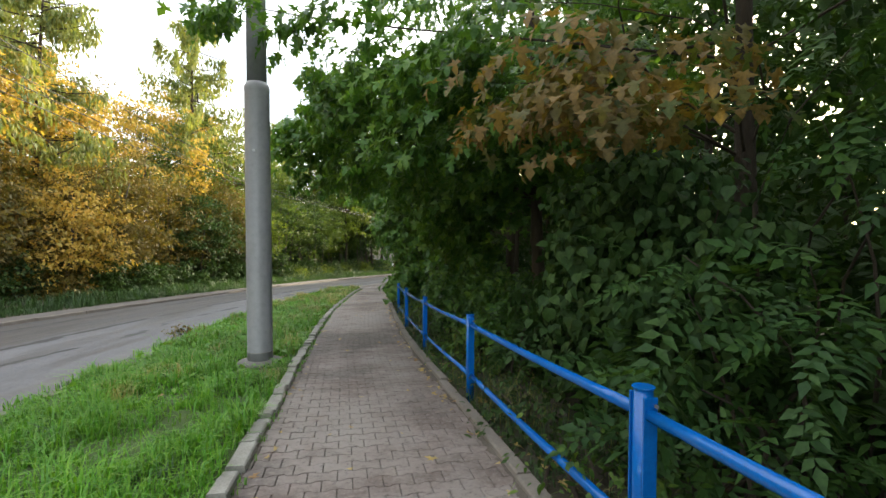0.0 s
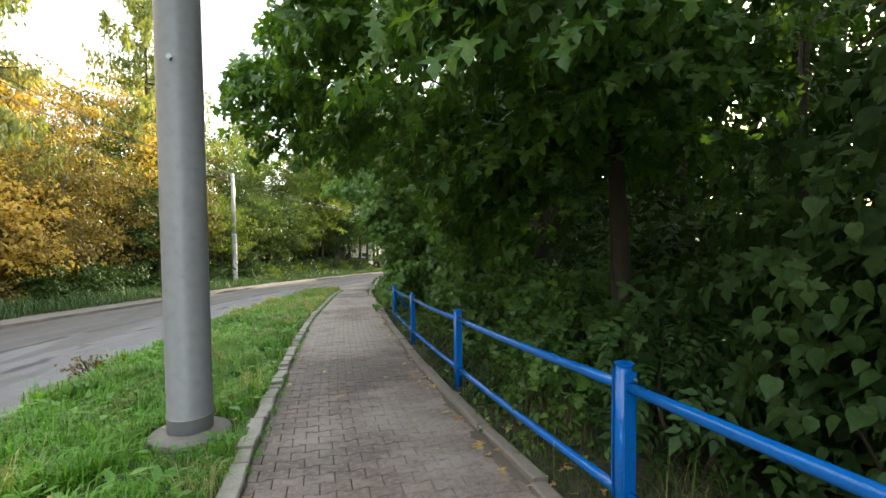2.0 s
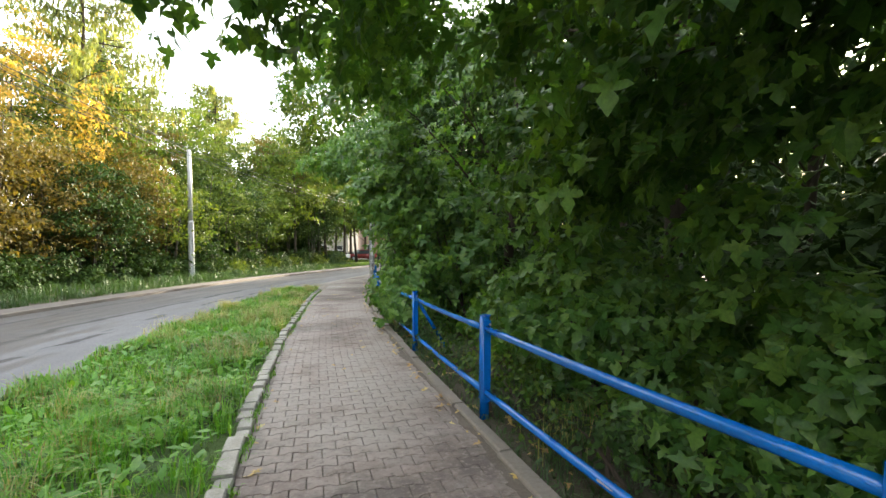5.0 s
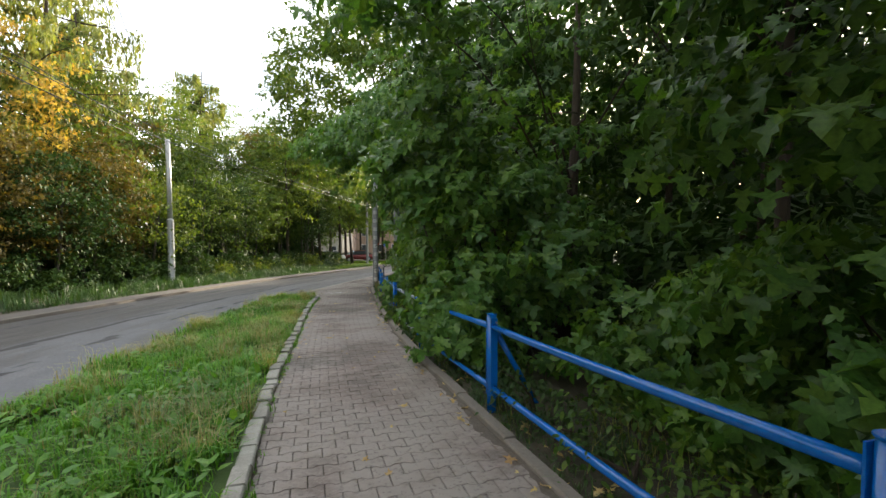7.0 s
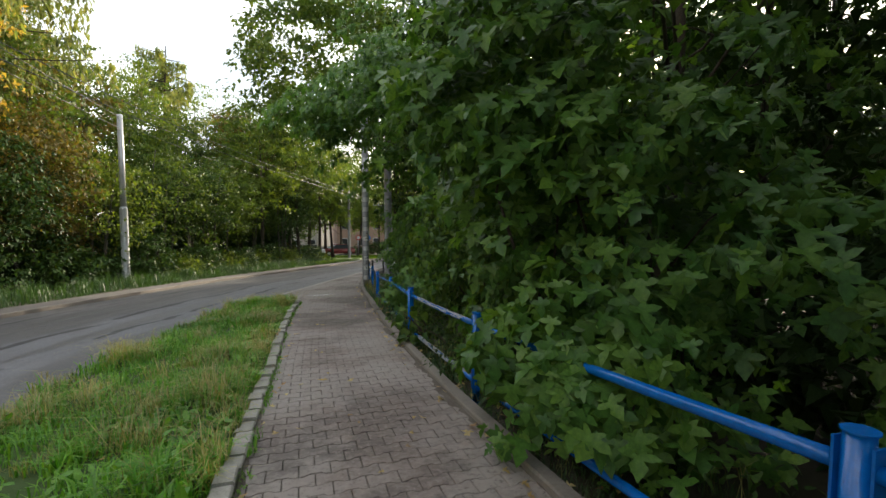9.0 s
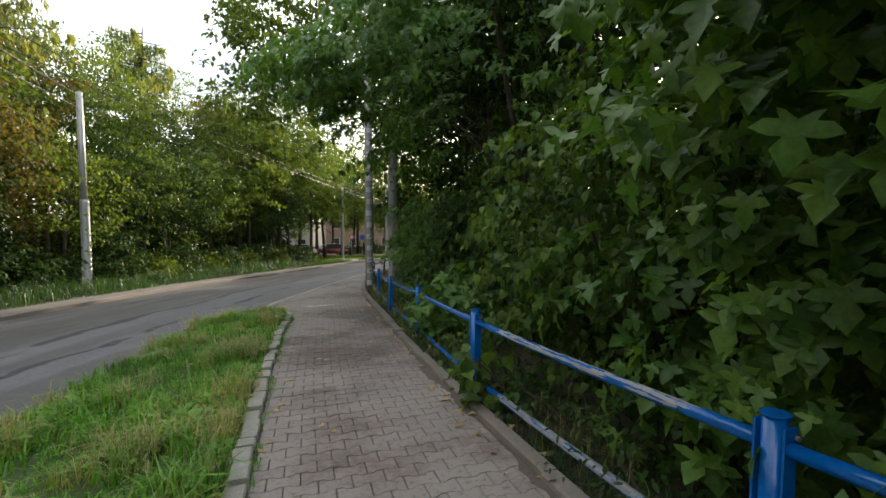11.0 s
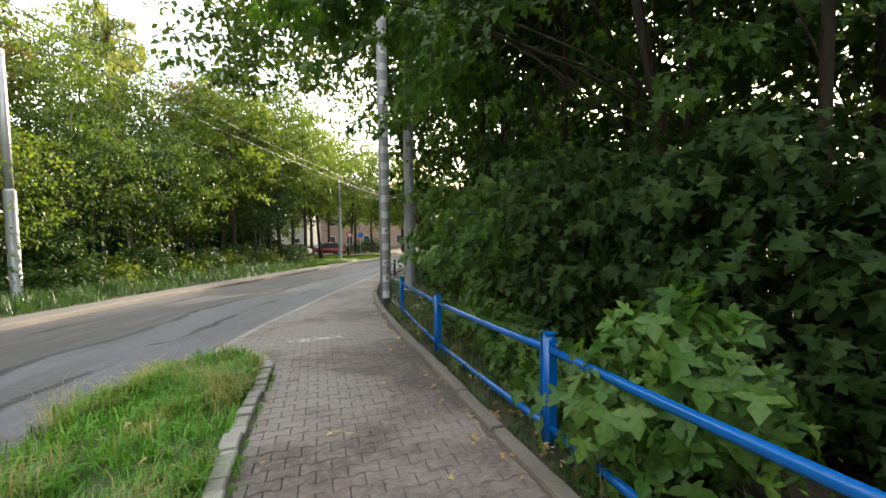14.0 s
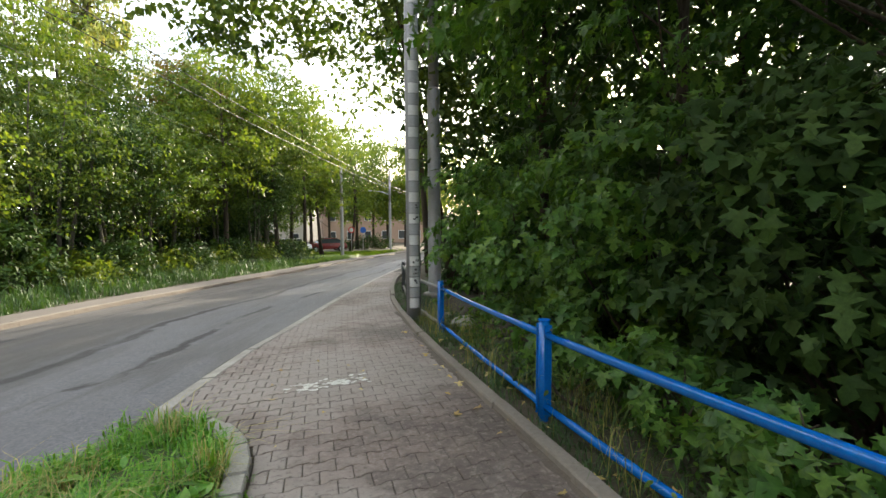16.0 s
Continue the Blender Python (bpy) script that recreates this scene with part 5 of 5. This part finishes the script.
M_WALL = surface("ochre_render", (0.27, 0.18, 0.135), (0.34, 0.235, 0.18), 0.6, 20.0, 0.9)
M_WALLWHITE = surface("pale_render", (0.4, 0.36, 0.31), (0.48, 0.44, 0.38), 0.6, 20.0, 0.9)
M_ROOF = surface("dark_roof", (0.09, 0.06, 0.05), (0.15, 0.1, 0.08), 1.0, 20.0, 0.85)
M_GLASS = surface("dark_window", (0.03, 0.035, 0.04), (0.06, 0.065, 0.07), 1.0, 10.0, 0.12, 0.02)
M_CARWHITE = surface("white_car_paint", (0.6, 0.6, 0.6), (0.68, 0.68, 0.68), 2.0, 60.0, 0.25, 0.02)
M_CARRED = surface("dark_red_car_paint", (0.16, 0.03, 0.03), (0.22, 0.04, 0.04), 2.0, 60.0, 0.25, 0.02)
M_TYRE = surface("rubber", (0.015, 0.015, 0.015), (0.03, 0.03, 0.03), 4.0, 50.0, 0.8)


def traffic_sign(x, y, mat, label):
    root = thing("traffic_sign", (x, y, float(terrain(x, y))), label, "sign", "signs at the junction")
    part("post", mesh_of("post", *lathe([(0.03, 0), (0.03, 2.5)], 10), True), M_STEEL, root)
    disc = lathe([(0.3, 0), (0.32, 0.005), (0.32, 0.02), (0.3, 0.025)], 24)
    part("plate", mesh_of("plate", [Matrix.Rotation(radians(90), 4, "X") @ Vector(q) + Vector((0, -0.03, 2.3)) for q in disc[0]], disc[1]), mat, root)
    ring = lathe([(0.2, 0.0), (0.2, 0.006)], 20)
    part("face", mesh_of("face", [Matrix.Rotation(radians(90), 4, "X") @ Vector(q) + Vector((0, -0.058, 2.3)) for q in ring[0]], ring[1]), M_STICKER if mat is M_SIGNRED else M_SIGNBLUE, root)


traffic_sign(8.6, 76.0, M_SIGNRED, "round red and white traffic sign on a steel post")
traffic_sign(10.0, 77.0, M_SIGNBLUE, "round blue traffic sign on a steel post")


def parked_car(x, y, turn, mat, label):
    root = thing("parked_car", (x, y, float(terrain(x, y))), label, "car", "parked cars")
    root.rotation_euler = (0, 0, radians(turn))
    bm = bmesh.new()
    prof = [(-2.1, 0.3), (-2.15, 0.62), (-2.0, 0.85), (-1.1, 0.95), (1.2, 0.98), (2.0, 0.9), (2.1, 0.6), (2.05, 0.3)]
    rings = []
    for w in (-0.85, 0.85):
        rings.append([bm.verts.new((px, w * (0.97 if pz > 0.8 else 1.0), pz)) for px, pz in prof])
    for i in range(len(prof)):
        j = (i + 1) % len(prof)
        bm.faces.new((rings[0][i], rings[0][j], rings[1][j], rings[1][i]))
    bm.faces.new(rings[0][::-1])
    bm.faces.new(rings[1])
    bmesh.ops.recalc_face_normals(bm, faces=bm.faces[:])
    bmesh.ops.bevel(bm, geom=bm.edges[:], offset=0.06, segments=2, affect="EDGES")
    part("body", from_bm("body", bm, True), mat, root)
    cab = [(-1.15, 0.93), (-0.45, 1.42), (0.95, 1.45), (1.85, 0.95)]
    v = [(px, -0.8 + (0.1 if pz > 1 else 0), pz) for px, pz in cab] + [(px, 0.8 - (0.1 if pz > 1 else 0), pz) for px, pz in cab]
    part("glasshouse", mesh_of("glasshouse", v, [(0, 1, 5, 4), (2, 3, 7, 6), (3, 2, 1, 0), (4, 5, 6, 7)]), M_GLASS, root, "dark tinted windows")
    part("roof", mesh_of("roof", *box(-0.5, 1.0, -0.71, 0.71, 1.4, 1.47, 0.025)), mat, root)
    for wx in (-1.35, 1.35):
        for wy in (-0.8, 0.8):
            w = lathe([(0.18, -0.1), (0.3, -0.1), (0.32, -0.06), (0.32, 0.06), (0.3, 0.1), (0.18, 0.1)], 20)
            wheel = part("wheel", mesh_of("wheel", [Matrix.Rotation(radians(90), 4, "X") @ Vector(q) + Vector((wx, wy, 0.32)) for q in w[0]], w[1], True), M_TYRE, root)
            rim = lathe([(0.19, -0.11), (0.19, 0.11)], 16)
            part("rim", mesh_of("rim", [Matrix.Rotation(radians(90), 4, "X") @ Vector(q) + Vector((wx, wy, 0.32)) for q in rim[0]], rim[1]), M_STEEL, wheel)


parked_car(-3.0, 71.0, 20, M_CARWHITE, "white hatchback parked behind the trees")
parked_car(2.3, 74.5, 15, M_CARWHITE, "white car parked behind the trees")
parked_car(6.4, 79.0, 10, M_CARRED, "dark red car parked near the junction")


def house(x0, x1, y, z, storeys, wall, label):
    """Far house front with its own windows and a pitched roof."""
    root = thing("house", ((x0 + x1) / 2, y, z), label, "house", "houses beyond the junction")
    w, hgt = x1 - x0, storeys * 3.0
    part("wall", mesh_of("wall", *box(-w / 2, w / 2, 0, 9, 0, hgt)), wall, root)
    v = [(-w / 2 - 0.4, -0.5, hgt), (w / 2 + 0.4, -0.5, hgt), (w / 2 + 0.4, 9.5, hgt), (-w / 2 - 0.4, 9.5, hgt), (-w / 2 - 0.4, 4.5, hgt + 3), (w / 2 + 0.4, 4.5, hgt + 3)]
    part("roof", mesh_of("roof", v, [(0, 1, 5, 4), (2, 3, 4, 5), (0, 4, 3), (1, 2, 5), (3, 2, 1, 0)]), M_ROOF, root)
    n = int(w / 2.6)
    for s in range(storeys):
        for i in range(n):
            cx = -w / 2 + (i + 0.5) * w / n
            win = part("window", mesh_of("window", *box(cx - 0.55, cx + 0.55, -0.06, 0.02, s * 3 + 1.0, s * 3 + 2.4, 0.01)), M_STICKER, root, "white framed window")
            part("pane", mesh_of("pane", *box(cx - 0.47, cx + 0.47, -0.075, -0.055, s * 3 + 1.08, s * 3 + 2.32)), M_GLASS, win)


house(9, 26, 104, float(G(95)) - 0.3, 2, M_WALL, "ochre rendered house beyond the junction")
house(-12, 6, 100, float(G(95)) - 0.3, 2, M_WALLWHITE, "pale rendered house behind the trees")
for i, (x, y, h) in enumerate([(3, 84, 9), (8, 88, 10), (14, 90, 10), (19, 92, 11), (24, 90, 11), (-6, 84, 11), (-14, 86, 12), (-1, 92, 12), (17, 84, 9), (2.5, 72.5, 11), (5, 80, 13), (11, 86, 15), (20, 82, 15), (0, 80, 14), (24.5, 72, 13), (22.5, 66, 12), (15.5, 88, 15.5), (30, 84, 12), (29, 74, 13), (35, 90, 13)]):
    tree("garden_tree", x, y, h, 4.0, L_GREEN if i % 2 else L_YELLOWGREEN, M_BARK, "leafy green tree beyond the junction", 800 + i, SLIVER, 0.36, 130, 34, 1.0, 0.2, 0.3, group="trees beyond the junction")
bush("garden_hedge", 12.0, 86.0, float(G(86)) + 0.8, 3.4, 1.0, 1.0, L_SHADETONE, "dark clipped hedge beyond the junction", 850, TRI, 0.3, 120, 16, 0.6, "hedge")
tree("rusty_shrub", 0.5, 70.0, 2.0, 1.1, L_MAPLE_BROWN, M_BARK, "small rust-coloured shrub beside the parked cars", 851, TRI, 0.2, 40, 14, 0.4, 0.04, 0.1, "shrub")

# ---- small things on the ground ----
def paint_splash():
    rng = random.Random(6)
    root = thing("paint_splash", (0.78, 31.85, float(G(31.8))), "splash of worn white paint on the paving", "paint mark")
    for i in range(70):
        s = rng.choice((-1, 1)) * rng.random() * 0.42
        cx, cy = s * 0.9 + rng.gauss(0, 0.05), 0.35 * s * rng.choice((1, -0.6)) + rng.gauss(0, 0.06)
        r = rng.uniform(0.008, 0.035)
        n = rng.randint(6, 9)
        v = []
        for k in range(n):
            a = 2 * math.pi * k / n
            q = r * rng.uniform(0.5, 1.3)
            px, py = cx + q * math.cos(a) * 1.5, cy + q * math.sin(a)
            v.append((px, py, float(G(31.8 + py) - G(31.8)) + 0.0045))
        part("paint_fleck", mesh_of("paint_fleck", v, [tuple(range(n))]), M_PAINT_WHITE, root)


paint_splash()


def rock(x, y, s, mat, label, name="stone"):
    rng = np.random.default_rng(int(x * 100 + y * 10) % 9999)
    bm = bmesh.new()
    bmesh.ops.create_icosphere(bm, subdivisions=2, radius=1)
    for v in bm.verts:
        v.co *= 1 + 0.22 * noise.noise(v.co * 1.6 + Vector((x, y, 0)))
        v.co = Vector((v.co.x * s, v.co.y * s * 0.7, v.co.z * s * 0.5))
    ob = part(name, from_bm(name, bm), mat)
    ob.location = (x, y, float(terrain(x, y)) + s * 0.25)
    tagged(ob, label, "stone")


for x, y, s in ((3.2, 34.2, 0.22), (3.5, 34.7, 0.16), (2.95, 35.5, 0.13), (3.35, 35.3, 0.1)):
    rock(x, y, s, M_CONCRETE, "lump of broken concrete beside the pole")


def brown_weed():
    bush("dock_weed", -3.15, 13.9, float(G(13.9)) + 0.16, 0.28, 0.3, 0.18, L_MAPLE_BROWN, "withered reddish dock weed at the verge edge", 900, OVAL, 0.07, 22, 10, 0.12, "weed")


brown_weed()

def dirt_fringe(name, inner, outer, seed, label, y0=4.0, y1=36.0):
    """Soil washed over the edge of the paving, with a ragged border."""
    rng = np.random.default_rng(seed)
    ys = np.arange(y0, y1, 0.06)
    w = 0.045 + 0.03 * np.sin(ys * 1.7 + seed) + 0.025 * np.sin(ys * 5.1) + rng.normal(0, 0.014, len(ys))
    w = np.clip(w, 0.008, 0.14)
    X = np.stack([outer(ys), outer(ys) * 0.45 + (outer(ys) + inner * w) * 0.55, outer(ys) + inner * w], 1)
    Y = np.repeat(ys[:, None], 3, 1)
    Z = G(Y) + np.array([0.012, 0.006, -0.002])[None] + rng.normal(0, 0.0015, X.shape)
    idx = np.arange(X.size).reshape(X.shape)
    f = np.stack([idx[:-1, :-1], idx[:-1, 1:], idx[1:, 1:], idx[1:, :-1]], -1).reshape(-1, 4)
    ob = part(name, mesh_arrays(name, np.stack([X, Y, Z], -1).reshape(-1, 3), f, True), M_WASH)
    tagged(ob, label, "soil", kind="stuff")


dirt_fringe("washed_soil", -1, lambda y: KERB_R(y) + 0.025, 3, "dark soil washed over the paving along the edging")
dirt_fringe("kerb_soil", 0.45, lambda y: KERB_L(np.minimum(y, 30.2)) - 0.005, 5, "thin dark soil along the kerb stones", 4.0, 30.2)
blades("joint_grass", tufts(31, 260, 7, 0.02, lambda y: KERB_L(np.minimum(y, 30.2)) - 0.01, lambda y: KERB_L(np.minimum(y, 30.2)) + 0.05, 5, 30.2, zv), 0.07, 0.007, L_GRASS, 31, "small grass tufts in the joint beside the kerb", lean=1.3)

# ---- block paving, piece by piece ----
LEN, ROW, WAVE, GAP = 0.2, 0.14, 0.0125, 0.0025


def block_outline():
    """Bone-shaped block: wide ends, narrow waist, as offsets in x and y from its middle."""
    xs = [-0.1, -0.066, -0.036, 0.036, 0.066, 0.1]
    ys = [WAVE, WAVE, -WAVE, -WAVE, WAVE, WAVE]
    up = [(x, ROW / 2 + w) for x, w in zip(xs, ys)]
    dn = [(x, -ROW / 2 - w) for x, w in zip(reversed(xs), reversed(ys))]
    return [(x * (1 - 2 * GAP / LEN), y * (1 - 2 * GAP / ROW)) for x, y in up + dn]


OUTLINE = np.array(block_outline())


def bounds(y):
    left = float(ROAD_N(y)) + 0.14 if y > 31.4 else float(KERB_L(min(y, 31.4)))
    if 30.3 < y <= 31.4:
        left = float(KERB_L(30.3)) - 0.72 + 0.72 * math.sqrt(max(0, 1 - ((y - 30.32) / 1.12) ** 2)) + 0.02
    return left, float(KERB_R(y)) + 0.015


def block_arrays(cx, cy, out, lo, hi, dz, tip):
    px = np.clip(cx + out[:, 0] + SHEAR(cy + out[:, 1]), lo, hi)
    py = cy + out[:, 1]
    mid = (px.mean(), py.mean())
    tx, ty = mid[0] + (px - mid[0]) * 0.955, mid[1] + (py - mid[1]) * 0.94
    z = G(py) + dz + tip[0] * (px - mid[0]) + tip[1] * (py - mid[1])
    zt = G(ty) + dz + tip[0] * (tx - mid[0]) + tip[1] * (ty - mid[1])
    V = np.concatenate([np.stack([tx, ty, zt], 1), np.stack([px, py, z - 0.005], 1), np.stack([px, py, z - 0.03], 1)])
    return V


def SHEAR(y):
    return KERB_R(y) - 1.05


def paving():
    rng = random.Random(17)
    n = len(OUTLINE)
    quads = [(r * n + k, (r + 1) * n + k, (r + 1) * n + (k + 1) % n, r * n + (k + 1) % n) for r in range(2) for k in range(n)]
    rest_v, rest_f = [], []
    y, row = 1.0, 0
    loose = 0
    while y < 47:
        lo, hi = bounds(y)
        x0 = (0.1 if row % 2 else 0.0)
        k = math.floor((lo - float(SHEAR(y)) - x0) / LEN)
        while True:
            cx = x0 + k * LEN + 0.1
            k += 1
            wx = cx + float(SHEAR(y))
            if wx - 0.1 > hi - 0.02:
                break
            if wx + 0.1 < lo + 0.02:
                continue
            V = block_arrays(cx, y, OUTLINE, lo, hi, rng.uniform(-0.0025, 0.0025), (rng.gauss(0, 0.008), rng.gauss(0, 0.008)))
            if 29.0 < y < 32.4 and loose < 300:
                loose += 1
                me = mesh_of("paver", V, [tuple(range(n - 1, -1, -1))] + quads)
                part("paver", me, M_PAVER, walk_bed)
            else:
                o = len(rest_v)
                rest_v += list(V)
                rest_f += [tuple(o + i for i in f) for f in [tuple(range(n - 1, -1, -1))] + quads]
        y += ROW
        row += 1
    ob = part("pavers", mesh_of("pavers", rest_v, rest_f), M_PAVER, walk_bed)
    ob["kind"] = "stuff"


paving()
